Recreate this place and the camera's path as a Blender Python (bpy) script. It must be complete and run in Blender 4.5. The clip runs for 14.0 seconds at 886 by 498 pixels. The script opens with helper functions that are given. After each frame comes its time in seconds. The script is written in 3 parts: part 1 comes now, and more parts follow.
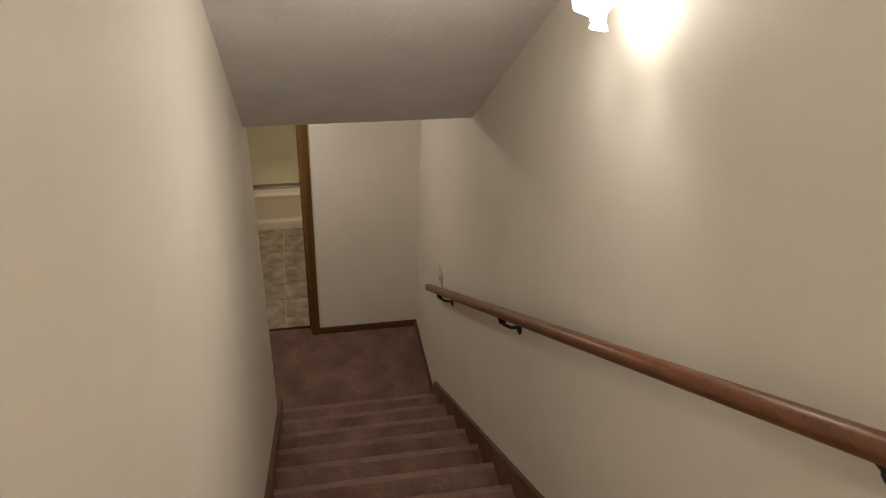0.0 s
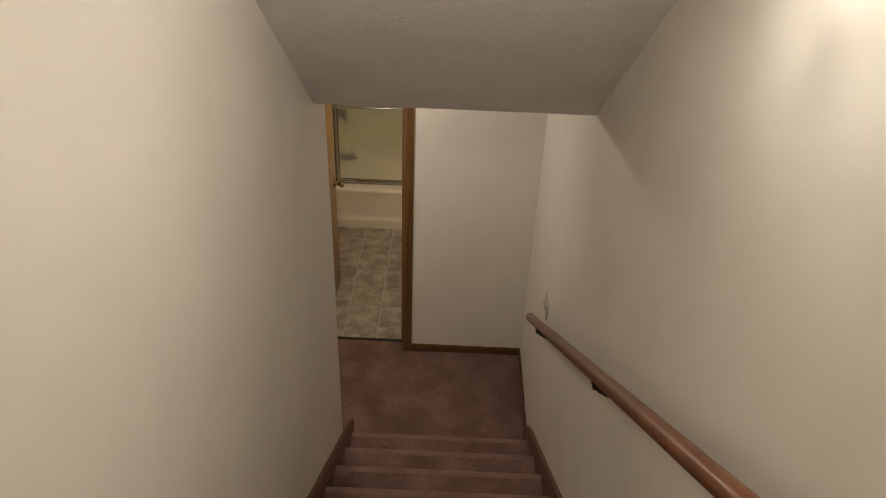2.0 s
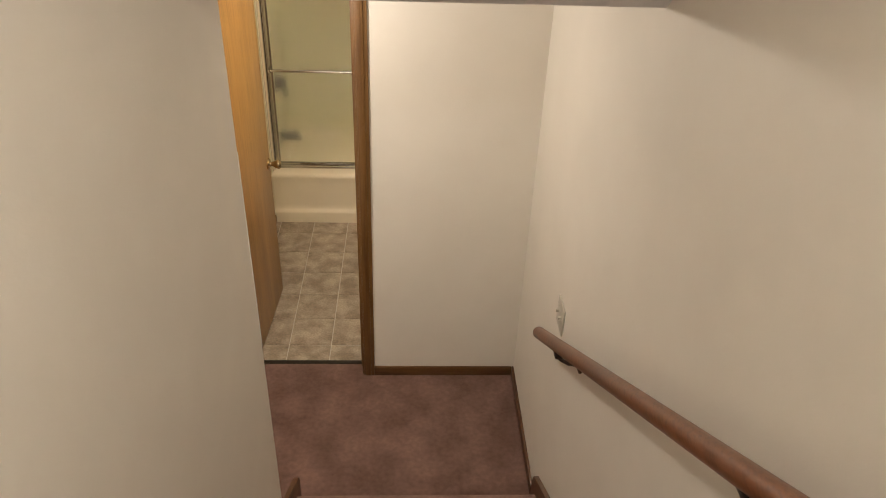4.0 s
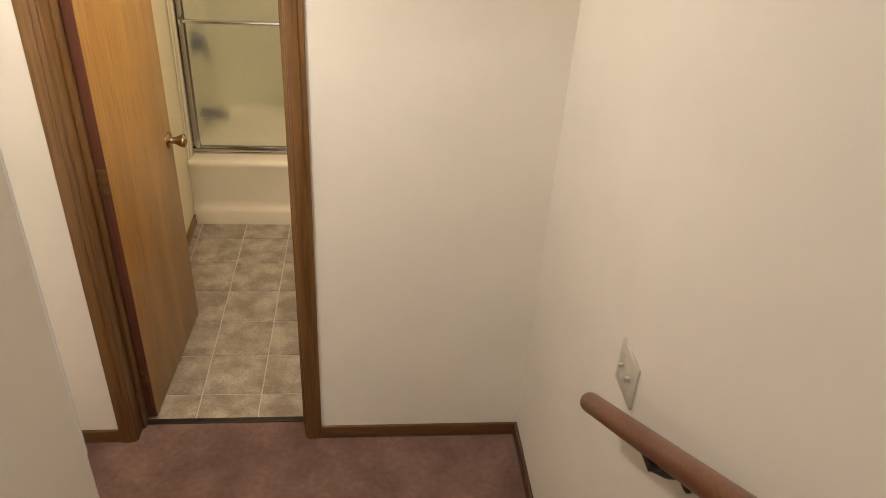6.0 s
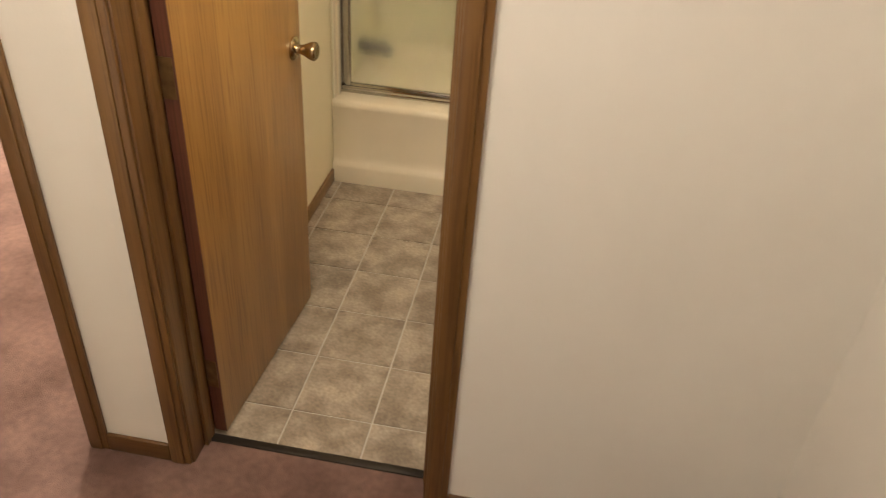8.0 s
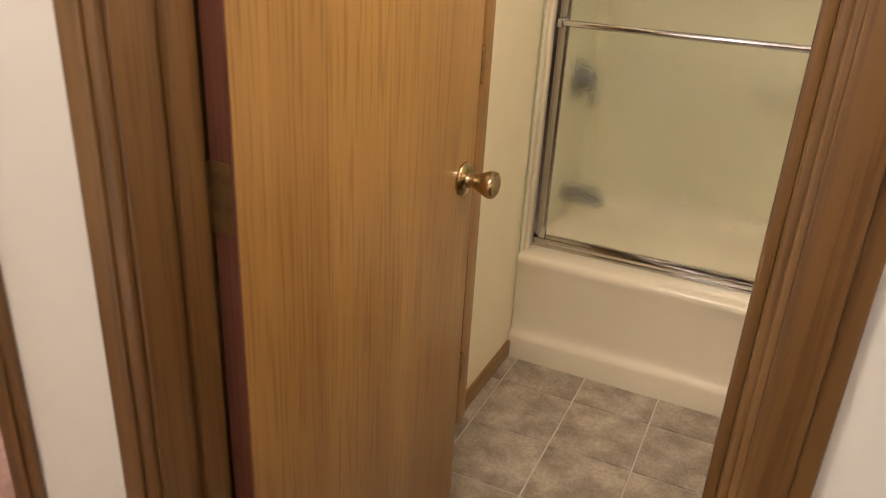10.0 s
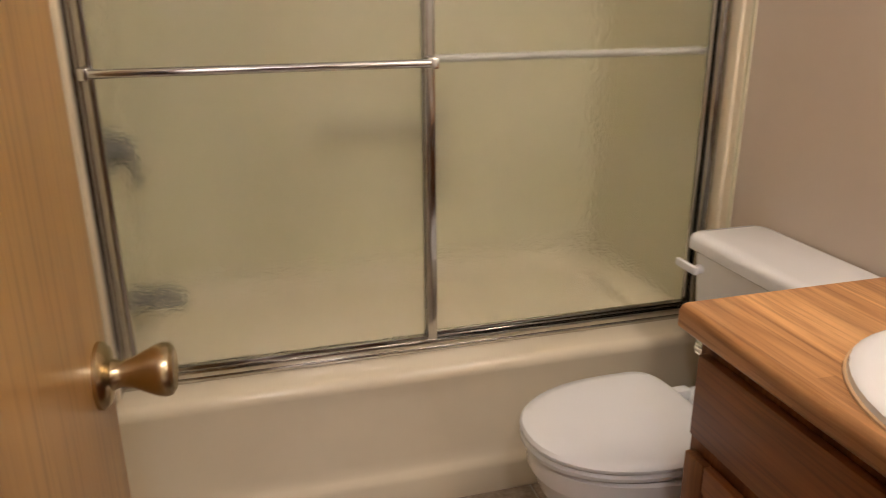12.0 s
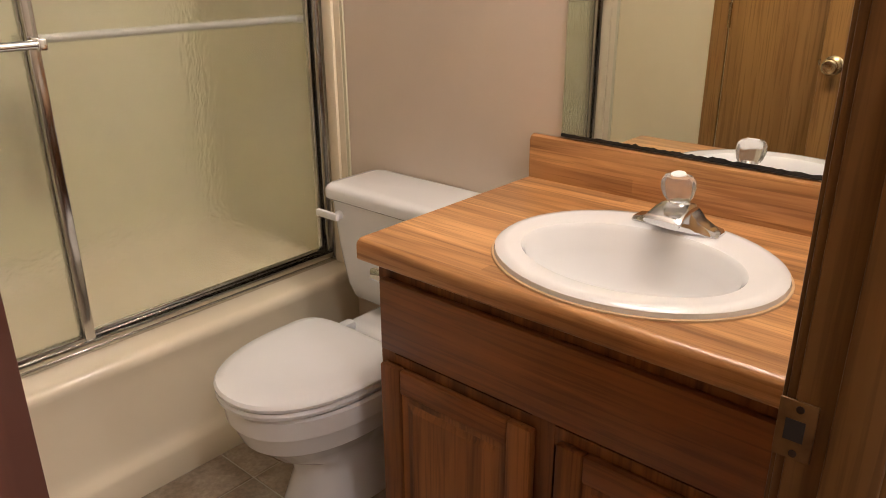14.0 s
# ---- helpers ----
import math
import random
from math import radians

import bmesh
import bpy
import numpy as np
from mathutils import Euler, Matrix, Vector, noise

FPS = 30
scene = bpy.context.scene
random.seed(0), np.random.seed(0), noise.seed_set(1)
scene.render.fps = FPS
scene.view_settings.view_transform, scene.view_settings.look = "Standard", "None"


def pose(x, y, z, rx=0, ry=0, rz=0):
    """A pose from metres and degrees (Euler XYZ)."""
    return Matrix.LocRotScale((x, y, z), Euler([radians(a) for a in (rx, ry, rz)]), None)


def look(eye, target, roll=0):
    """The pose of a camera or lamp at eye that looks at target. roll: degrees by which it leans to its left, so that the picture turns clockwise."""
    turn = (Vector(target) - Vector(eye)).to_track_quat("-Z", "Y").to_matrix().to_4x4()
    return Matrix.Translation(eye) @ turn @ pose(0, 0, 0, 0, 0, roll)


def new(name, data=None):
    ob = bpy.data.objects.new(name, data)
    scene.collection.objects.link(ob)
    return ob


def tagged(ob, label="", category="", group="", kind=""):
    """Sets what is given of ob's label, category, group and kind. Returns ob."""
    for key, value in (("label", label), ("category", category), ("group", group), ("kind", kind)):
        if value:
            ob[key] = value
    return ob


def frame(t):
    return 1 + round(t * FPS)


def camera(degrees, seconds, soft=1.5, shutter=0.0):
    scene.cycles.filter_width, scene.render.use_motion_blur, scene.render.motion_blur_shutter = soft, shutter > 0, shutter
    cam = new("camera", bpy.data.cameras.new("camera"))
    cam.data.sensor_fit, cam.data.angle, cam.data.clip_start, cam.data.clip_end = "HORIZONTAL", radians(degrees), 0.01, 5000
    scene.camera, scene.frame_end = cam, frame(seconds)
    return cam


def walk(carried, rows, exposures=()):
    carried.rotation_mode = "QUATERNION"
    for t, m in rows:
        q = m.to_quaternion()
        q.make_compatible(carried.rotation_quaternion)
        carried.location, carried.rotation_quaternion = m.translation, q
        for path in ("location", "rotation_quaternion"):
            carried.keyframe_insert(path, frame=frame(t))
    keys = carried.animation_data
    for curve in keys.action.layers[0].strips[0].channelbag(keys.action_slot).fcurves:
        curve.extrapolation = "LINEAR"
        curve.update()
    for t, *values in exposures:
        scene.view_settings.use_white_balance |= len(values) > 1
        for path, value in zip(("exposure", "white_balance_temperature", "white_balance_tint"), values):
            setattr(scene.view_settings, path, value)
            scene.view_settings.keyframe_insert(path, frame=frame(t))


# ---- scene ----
cam = camera(60.7, 14.0, soft=0.8, shutter=0.3)

PATH = [
    (0, (-0.816, -4.542, 3.776), (-0.456, -2.914, 2.672), 2.8),
    (0.5, (-0.707, -4.452, 3.72), (-0.443, -2.792, 2.637), 3.7),
    (1, (-0.664, -4.24, 3.611), (-0.511, -2.515, 2.61), 3.1),
    (1.5, (-0.563, -4.137, 3.568), (-0.625, -2.436, 2.517), 1.9),
    (2, (-0.529, -3.959, 3.438), (-0.539, -2.288, 2.34), 2.3),
    (2.5, (-0.574, -3.727, 3.313), (-0.55, -2.049, 2.225), 3.5),
    (3, (-0.577, -3.519, 3.152), (-0.554, -1.839, 2.067), 3.1),
    (3.2, (-0.581, -3.424, 3.089), (-0.532, -1.758, 1.983), 2.0),
    (5.3, (-0.541, -2.394, 2.355), (-0.373, -0.722, 1.27), 3.7),
    (5.5, (-0.569, -2.302, 2.31), (-0.387, -0.633, 1.222), 3.4),
    (6, (-0.568, -2.044, 2.173), (-0.373, -0.374, 1.089), 3.8),
    (6.5, (-0.551, -1.845, 2.013), (-0.383, -0.177, 0.922), 4.2),
    (7, (-0.571, -1.618, 1.886), (-0.448, 0.027, 0.755), 3.7),
    (7.5, (-0.598, -1.402, 1.699), (-0.624, 0.226, 0.538), 5.0),
    (8, (-0.643, -1.219, 1.615), (-0.854, 0.424, 0.494), 4.2),
    (8.5, (-0.673, -1.063, 1.497), (-1.259, 0.556, 0.481), 3.3),
    (8.7, (-0.7, -1.006, 1.465), (-1.46, 0.563, 0.484), 3.1),
    (10.8, (-0.889, -0.241, 1.274), (-1.521, 1.523, 0.576), 0.2),
    (11, (-0.922, -0.18, 1.258), (-1.337, 1.649, 0.564), 0.5),
    (11.5, (-1.107, -0.057, 1.227), (-0.94, 1.825, 0.57), 0.1),
    (12, (-1.199, 0.007, 1.23), (-0.685, 1.825, 0.572), -0.3),
    (12.5, (-1.266, 0.077, 1.249), (-0.322, 1.712, 0.588), -0.0),
    (13, (-1.334, 0.057, 1.238), (-0.097, 1.462, 0.534), 0.0),
    (13.5, (-1.387, 0.01, 1.239), (-0.03, 1.281, 0.5), -0.4),
    (14, (-1.402, -0.004, 1.236), (-0.001, 1.224, 0.509), -0.3),
]
walk(cam, [(t, look(eye, target, roll)) for t, eye, target, roll in PATH],
     [(0, -0.72, 6500, 10), (1.0, -0.95, 6500, 10), (1.6, -0.75, 6500, 10), (2.5, -0.54, 6500, 10), (3.2, -0.1, 6500, 10), (5.3, 0.38, 6500, 10), (8.7, 0.52, 6500, 10),
      (11.0, 0.46, 5920, 19), (11.5, 0.32, 5920, 19), (12.0, 0.22, 5920, 19), (13.0, 0.12, 5920, 19), (13.6, 0.34, 5920, 19), (14, 0.38, 5920, 19)])

# ---- light ----
world = bpy.data.worlds.new("world")
scene.world = world
world.use_nodes = True
world.node_tree.nodes["Background"].inputs[0].default_value = (0.6, 0.7, 0.9, 1)
world.node_tree.nodes["Background"].inputs[1].default_value = 0.02


WARM = (1.0, 0.935, 0.83)
HALL_WARM = (1.0, 0.91, 0.79)
BATH_WARM = (1.0, 0.88, 0.68)
E_HALL, E_BATH, E_BED, E_UP = 19.5, 20, 380, 72

# ---- materials ----


def material(name, colour, rough=0.6, metal=0.0, colour2=None, scale=8.0, detail=4.0, bump=0.0, bump_scale=60.0, stretch=None, spots=0.0, transmission=0.0, ior=1.45, emit=0.0, coat=0.0, vary=0.0):
    """Principled material with two scales of colour variation and a fine relief."""
    mat = bpy.data.materials.new(name)
    mat.use_nodes = True
    nt = mat.node_tree
    p = nt.nodes["Principled BSDF"]
    p.inputs["Roughness"].default_value = rough
    p.inputs["Metallic"].default_value = metal
    p.inputs["IOR"].default_value = ior
    p.inputs["Transmission Weight"].default_value = transmission
    p.inputs["Coat Weight"].default_value = coat
    p.inputs["Coat Roughness"].default_value = 0.15
    tc = nt.nodes.new("ShaderNodeTexCoord")
    mp = nt.nodes.new("ShaderNodeMapping")
    nt.links.new(tc.outputs["Object"], mp.inputs[0])
    if stretch:
        mp.inputs["Scale"].default_value = stretch
    if vary:
        info = nt.nodes.new("ShaderNodeObjectInfo")
        shift = nt.nodes.new("ShaderNodeCombineXYZ")
        mul = nt.nodes.new("ShaderNodeMath")
        mul.operation = "MULTIPLY"
        mul.inputs[1].default_value = 37.0
        nt.links.new(info.outputs["Random"], mul.inputs[0])
        for k in range(3):
            nt.links.new(mul.outputs[0], shift.inputs[k])
        nt.links.new(shift.outputs[0], mp.inputs["Location"])
    if colour2 is None:
        colour2 = tuple(c * 0.93 for c in colour)
    n1 = nt.nodes.new("ShaderNodeTexNoise")
    n1.inputs["Scale"].default_value, n1.inputs["Detail"].default_value = scale, detail
    nt.links.new(mp.outputs[0], n1.inputs["Vector"])
    ramp = nt.nodes.new("ShaderNodeValToRGB")
    ramp.color_ramp.elements[0].position, ramp.color_ramp.elements[1].position = 0.35, 0.65
    ramp.color_ramp.elements[0].color = (*colour2, 1)
    ramp.color_ramp.elements[1].color = (*colour, 1)
    nt.links.new(n1.outputs["Fac"], ramp.inputs[0])
    last = ramp.outputs[0]
    if spots:
        n2 = nt.nodes.new("ShaderNodeTexNoise")
        n2.inputs["Scale"].default_value, n2.inputs["Detail"].default_value = scale * 9, 3
        nt.links.new(mp.outputs[0], n2.inputs["Vector"])
        mix = nt.nodes.new("ShaderNodeMixRGB")
        mix.blend_type = "OVERLAY"
        mix.inputs[0].default_value = spots
        nt.links.new(last, mix.inputs[1])
        nt.links.new(n2.outputs["Fac"], mix.inputs[2])
        last = mix.outputs[0]
    nt.links.new(last, p.inputs["Base Color"])
    if bump:
        n3 = nt.nodes.new("ShaderNodeTexNoise")
        n3.inputs["Scale"].default_value, n3.inputs["Detail"].default_value = bump_scale, 3
        nt.links.new(mp.outputs[0], n3.inputs["Vector"])
        b = nt.nodes.new("ShaderNodeBump")
        b.inputs["Strength"].default_value, b.inputs["Distance"].default_value = bump, 0.004
        nt.links.new(n3.outputs["Fac"], b.inputs["Height"])
        nt.links.new(b.outputs[0], p.inputs["Normal"])
    if emit:
        p.inputs["Emission Color"].default_value = (*WARM, 1)
        p.inputs["Emission Strength"].default_value = emit
    return mat


def wood(name, light, dark, rough=0.4, axis=2, rings=9.0, coat=0.15, vary=0.0, contrast=(0.3, 0.7)):
    """Sawn oak: long bands along one axis, with fine dark pores."""
    mat = bpy.data.materials.new(name)
    mat.use_nodes = True
    nt = mat.node_tree
    p = nt.nodes["Principled BSDF"]
    p.inputs["Roughness"].default_value = rough
    p.inputs["Coat Weight"].default_value = coat
    p.inputs["Coat Roughness"].default_value = 0.25
    tc = nt.nodes.new("ShaderNodeTexCoord")
    shift = nt.nodes.new("ShaderNodeVectorMath")
    shift.operation = "ADD"
    nt.links.new(tc.outputs["Object"], shift.inputs[0])
    if vary:
        info = nt.nodes.new("ShaderNodeObjectInfo")
        mul = nt.nodes.new("ShaderNodeMath")
        mul.operation = "MULTIPLY"
        mul.inputs[1].default_value = vary
        nt.links.new(info.outputs["Random"], mul.inputs[0])
        nt.links.new(mul.outputs[0], shift.inputs[1])

    def bands(squeeze, scale, detail, distort):
        mp = nt.nodes.new("ShaderNodeMapping")
        s = [1.0, 1.0, 1.0]
        s[axis] = squeeze
        mp.inputs["Scale"].default_value = s
        nt.links.new(shift.outputs[0], mp.inputs[0])
        n = nt.nodes.new("ShaderNodeTexNoise")
        n.inputs["Scale"].default_value, n.inputs["Detail"].default_value, n.inputs["Distortion"].default_value = scale, detail, distort
        nt.links.new(mp.outputs[0], n.inputs["Vector"])
        return n.outputs["Fac"]

    ramp = nt.nodes.new("ShaderNodeValToRGB")
    ramp.color_ramp.elements[0].position, ramp.color_ramp.elements[1].position = contrast
    ramp.color_ramp.elements[0].color, ramp.color_ramp.elements[1].color = (*dark, 1), (*light, 1)
    nt.links.new(bands(0.06, rings, 5, 0.6), ramp.inputs[0])
    fine = nt.nodes.new("ShaderNodeValToRGB")
    fine.color_ramp.elements[0].position, fine.color_ramp.elements[1].position = 0.38, 0.5
    fine.color_ramp.elements[0].color, fine.color_ramp.elements[1].color = (0.57, 0.50, 0.44, 1), (1, 1, 1, 1)
    pores = bands(0.03, 150, 3, 0.2)
    nt.links.new(pores, fine.inputs[0])
    mix = nt.nodes.new("ShaderNodeMixRGB")
    mix.blend_type = "MULTIPLY"
    mix.inputs[0].default_value = 0.6
    nt.links.new(ramp.outputs[0], mix.inputs[1])
    nt.links.new(fine.outputs[0], mix.inputs[2])
    nt.links.new(mix.outputs[0], p.inputs["Base Color"])
    b = nt.nodes.new("ShaderNodeBump")
    b.inputs["Strength"].default_value, b.inputs["Distance"].default_value = 0.15, 0.001
    nt.links.new(pores, b.inputs["Height"])
    nt.links.new(b.outputs[0], p.inputs["Normal"])
    return mat


def laminate(name, light, dark):
    """Printed oak strips laid side by side along y, each with its own tone and grain."""
    mat = wood(name, light, dark, 0.3, axis=1, rings=30, coat=0.3, contrast=(0.36, 0.62))
    nt = mat.node_tree
    p = nt.nodes["Principled BSDF"]
    source = p.inputs["Base Color"].links[0].from_socket
    tc = nt.nodes.new("ShaderNodeTexCoord")
    sep = nt.nodes.new("ShaderNodeSeparateXYZ")
    nt.links.new(tc.outputs["Object"], sep.inputs[0])
    across = nt.nodes.new("ShaderNodeMath")
    across.operation = "SUBTRACT"
    nt.links.new(sep.outputs[0], across.inputs[0])
    nt.links.new(sep.outputs[2], across.inputs[1])
    plane = nt.nodes.new("ShaderNodeCombineXYZ")
    nt.links.new(sep.outputs[1], plane.inputs[0])
    nt.links.new(across.outputs[0], plane.inputs[1])
    strips = nt.nodes.new("ShaderNodeTexBrick")
    strips.offset = 0.37
    for key, value in (("Scale", 1.0), ("Mortar Size", 0.0), ("Brick Width", 1.1), ("Row Height", 0.029)):
        strips.inputs[key].default_value = value
    strips.inputs["Color1"].default_value = (0.68, 0.62, 0.56, 1)
    strips.inputs["Color2"].default_value = (1.12, 1.12, 1.12, 1)
    nt.links.new(plane.outputs[0], strips.inputs["Vector"])
    mix = nt.nodes.new("ShaderNodeMixRGB")
    mix.blend_type = "MULTIPLY"
    mix.inputs[0].default_value = 1.0
    nt.links.new(source, mix.inputs[1])
    nt.links.new(strips.outputs["Color"], mix.inputs[2])
    nt.links.new(mix.outputs[0], p.inputs["Base Color"])
    return mat


M_WALL = material("cream_paint", (0.80, 0.75, 0.67), 0.55, colour2=(0.77, 0.72, 0.64), scale=3, bump=0.09, bump_scale=120)
M_CEIL = material("knockdown_ceiling", (0.74, 0.71, 0.69), 0.85, scale=5, bump=1.0, bump_scale=48)
M_BATHWALL = material("bath_paint", (0.70, 0.60, 0.51), 0.4, colour2=(0.68, 0.58, 0.49), scale=3, bump=0.05, bump_scale=180)
M_BATHCREAM = material("bath_cream_paint", (0.78, 0.69, 0.47), 0.4, colour2=(0.75, 0.66, 0.44), scale=3, bump=0.08, bump_scale=150)
M_CARPET = material("dusty_rose_carpet", (0.245, 0.142, 0.112), 0.95, colour2=(0.155, 0.084, 0.064), scale=5, detail=6, bump=1.0, bump_scale=330, spots=0.35)
M_WORN = material("worn_carpet_edge", (0.29, 0.175, 0.138), 0.95, colour2=(0.22, 0.127, 0.098), scale=9, detail=6, bump=1.0, bump_scale=330, spots=0.3)
M_TILE = material("vinyl_tile", (0.44, 0.365, 0.28), 0.33, colour2=(0.24, 0.19, 0.14), scale=11, detail=9, bump=0.1, bump_scale=40, spots=0.45, vary=1)
M_GROUT = material("vinyl_joint", (0.56, 0.52, 0.45), 0.5, scale=12)
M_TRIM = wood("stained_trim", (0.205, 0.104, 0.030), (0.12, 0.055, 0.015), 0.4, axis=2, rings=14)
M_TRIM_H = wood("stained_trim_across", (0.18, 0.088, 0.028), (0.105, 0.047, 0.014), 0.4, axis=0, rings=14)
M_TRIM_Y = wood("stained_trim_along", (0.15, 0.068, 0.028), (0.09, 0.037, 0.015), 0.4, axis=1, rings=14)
M_DOOR = wood("oak_veneer", (0.42, 0.228, 0.062), (0.27, 0.13, 0.032), 0.36, axis=2, rings=8, vary=5)
M_OAK_Y = wood("oak_base_along", (0.30, 0.165, 0.055), (0.20, 0.10, 0.03), 0.4, axis=1, rings=12)
M_EDGE = wood("door_edge_stain", (0.14, 0.045, 0.022), (0.09, 0.028, 0.015), 0.5, axis=2)
M_RAIL = wood("rail_stain", (0.195, 0.066, 0.021), (0.115, 0.037, 0.012), 0.36, axis=1, rings=12, coat=0.12)
M_CAB = wood("cabinet_oak", (0.30, 0.112, 0.027), (0.13, 0.043, 0.010), 0.42, coat=0.05, axis=2, rings=22, vary=7, contrast=(0.38, 0.6))
M_CAB_H = wood("cabinet_oak_across", (0.25, 0.086, 0.019), (0.175, 0.056, 0.012), 0.42, coat=0.04, axis=1, rings=45, vary=7)
M_LAM = laminate("oak_laminate", (0.68, 0.37, 0.15), (0.38, 0.175, 0.058))
M_WHITE = material("white_porcelain", (0.85, 0.855, 0.87), 0.12, scale=2, coat=0.4)
M_SEAT = material("white_plastic", (0.85, 0.855, 0.87), 0.25, scale=2)
M_TUB = material("almond_enamel", (0.80, 0.71, 0.54), 0.16, scale=2, coat=0.3)
M_SURR = material("almond_surround", (0.66, 0.618, 0.445), 0.3, scale=2)
M_CHROME = material("chrome", (0.75, 0.75, 0.76), 0.12, 1.0, scale=4)
M_ALU = material("polished_aluminium", (0.55, 0.53, 0.50), 0.15, 1.0, scale=30, stretch=(1, 1, 0.1))
M_BRASS = material("aged_brass", (0.56, 0.45, 0.27), 0.25, 1.0, colour2=(0.44, 0.34, 0.18), scale=25)
M_OLDBRASS = material("dull_brass", (0.20, 0.115, 0.045), 0.4, 0.6, colour2=(0.13, 0.07, 0.028), scale=40)
M_DULL = material("dull_chrome", (0.20, 0.20, 0.20), 0.35, 1.0)
M_DARKMETAL = material("bronze_bracket", (0.06, 0.045, 0.035), 0.45, 0.8)
M_BLACK = material("dark_metal_strip", (0.05, 0.04, 0.03), 0.4, 0.6)
M_MIRROR = material("mirror_silver", (0.88, 0.90, 0.88), 0.01, 1.0, colour2=(0.88, 0.90, 0.88))
# near-black, for the mirror's edge and for the shade in the latch hole
M_NEARBLACK = material("desilvered_edge", (0.02, 0.018, 0.016), 0.5, scale=60)
M_PLATE = material("ivory_plate", (0.54, 0.50, 0.42), 0.35)
M_CLEAR = material("clear_acrylic", (0.95, 0.95, 0.95), 0.08, transmission=0.85, ior=1.3)
M_CAULK = material("aged_caulk", (0.62, 0.42, 0.24), 0.5)
M_GLASS = material("pebbled_glass", (0.90, 0.89, 0.85), 0.265, colour2=(0.88, 0.88, 0.81), transmission=1.0, ior=1.25, scale=14, bump=0.85, bump_scale=75)
M_PALEBAR = material("pale_acrylic", (0.45, 0.43, 0.40), 0.25)
M_GRAB = material("brushed_grab_bar", (0.46, 0.43, 0.36), 0.3, 0.5)
M_SHADE = material("lit_frosted_glass", (0.9, 0.88, 0.85), 0.4, emit=26)
M_DOME = material("lit_dome_glass", (0.9, 0.88, 0.85), 0.4, emit=2)

# ---- mesh helpers ----


def box(bm, x0, x1, y0, y1, z0, z1, bevel=0.0, seg=2):
    """A box between the given limits, with rounded edges if bevel is given."""
    r = bmesh.ops.create_cube(bm, size=1, matrix=Matrix.LocRotScale(((x0 + x1) / 2, (y0 + y1) / 2, (z0 + z1) / 2), None, (abs(x1 - x0), abs(y1 - y0), abs(z1 - z0))))
    if bevel:
        edges = {e for v in r["verts"] for e in v.link_edges}
        bmesh.ops.bevel(bm, geom=list(edges), offset=bevel, segments=seg, affect="EDGES", profile=0.5)
    return bm


def loft(bm, loops, cap0=True, cap1=True):
    """Skin a list of closed loops of equal length."""
    rings = [[bm.verts.new(p) for p in loop] for loop in loops]
    n = len(rings[0])
    for a, b in zip(rings, rings[1:]):
        for i in range(n):
            bm.faces.new((a[i], a[(i + 1) % n], b[(i + 1) % n], b[i]))
    if cap0:
        bm.faces.new(rings[0][::-1])
    if cap1:
        bm.faces.new(rings[-1])
    return bm


def turned(bm, profile, origin, axis, n=28):
    """A turned shape: profile rows of (distance along the axis, radius)."""
    axis = Vector(axis).normalized()
    u = axis.orthogonal().normalized()
    v = axis.cross(u)
    o = Vector(origin)
    loops = []
    for d, r in profile:
        loops.append([o + axis * d + (u * math.cos(2 * math.pi * i / n) + v * math.sin(2 * math.pi * i / n)) * max(r, 0.0004) for i in range(n)])
    return loft(bm, loops)


def rounded(x0, x1, y0, y1, z, r, n=6):
    """A rounded rectangle as a loop of points."""
    pts = []
    for cx, cy, a in ((x1 - r, y1 - r, 0), (x0 + r, y1 - r, 90), (x0 + r, y0 + r, 180), (x1 - r, y0 + r, 270)):
        for i in range(n + 1):
            t = radians(a + 90 * i / n)
            pts.append((cx + r * math.cos(t), cy + r * math.sin(t), z))
    return pts


def oval(cx, cy, rx, ry, z, n=48, power=2.0):
    pts = []
    for i in range(n):
        t = 2 * math.pi * i / n
        c, s = math.cos(t), math.sin(t)
        pts.append((cx + rx * math.copysign(abs(c) ** (2 / power), c), cy + ry * math.copysign(abs(s) ** (2 / power), s), z))
    return pts


def tube(bm, points, radius, n=14):
    """A round bar through the given points."""
    pts = [Vector(p) for p in points]
    loops = []
    for i, p in enumerate(pts):
        d = (pts[min(i + 1, len(pts) - 1)] - pts[max(i - 1, 0)]).normalized()
        u = d.cross(Vector((0.31, 0.17, 0.93))).normalized()
        v = d.cross(u)
        loops.append([p + (u * math.cos(2 * math.pi * k / n) + v * math.sin(2 * math.pi * k / n)) * radius for k in range(n)])
    return loft(bm, loops)


def finish(name, bm, mat, smooth=True):
    bmesh.ops.recalc_face_normals(bm, faces=bm.faces)
    me = bpy.data.meshes.new(name)
    bm.to_mesh(me)
    bm.free()
    me.materials.append(mat)
    if smooth:
        for p in me.polygons:
            p.use_smooth = True
        me.set_sharp_from_angle(angle=radians(38))
    return new(name, me)


def part(name, bm, mat, parent, label="", smooth=True):
    ob = finish(name, bm, mat, smooth)
    ob.parent = parent
    if label:
        tagged(ob, label)
    return ob


def thing(name, label, category, group="", kind="", at=(0, 0, 0)):
    ob = new(name)
    ob.empty_display_size = 0.05
    return tagged(ob, label, category, group, kind)


def B(*a, **k):
    return box(bmesh.new(), *a, **k)


def structure(name, boxes, mat, label, category, smooth=False):
    bm = bmesh.new()
    for b in boxes:
        box(bm, *b)
    return tagged(finish(name, bm, mat, smooth), label, category, kind="structure")


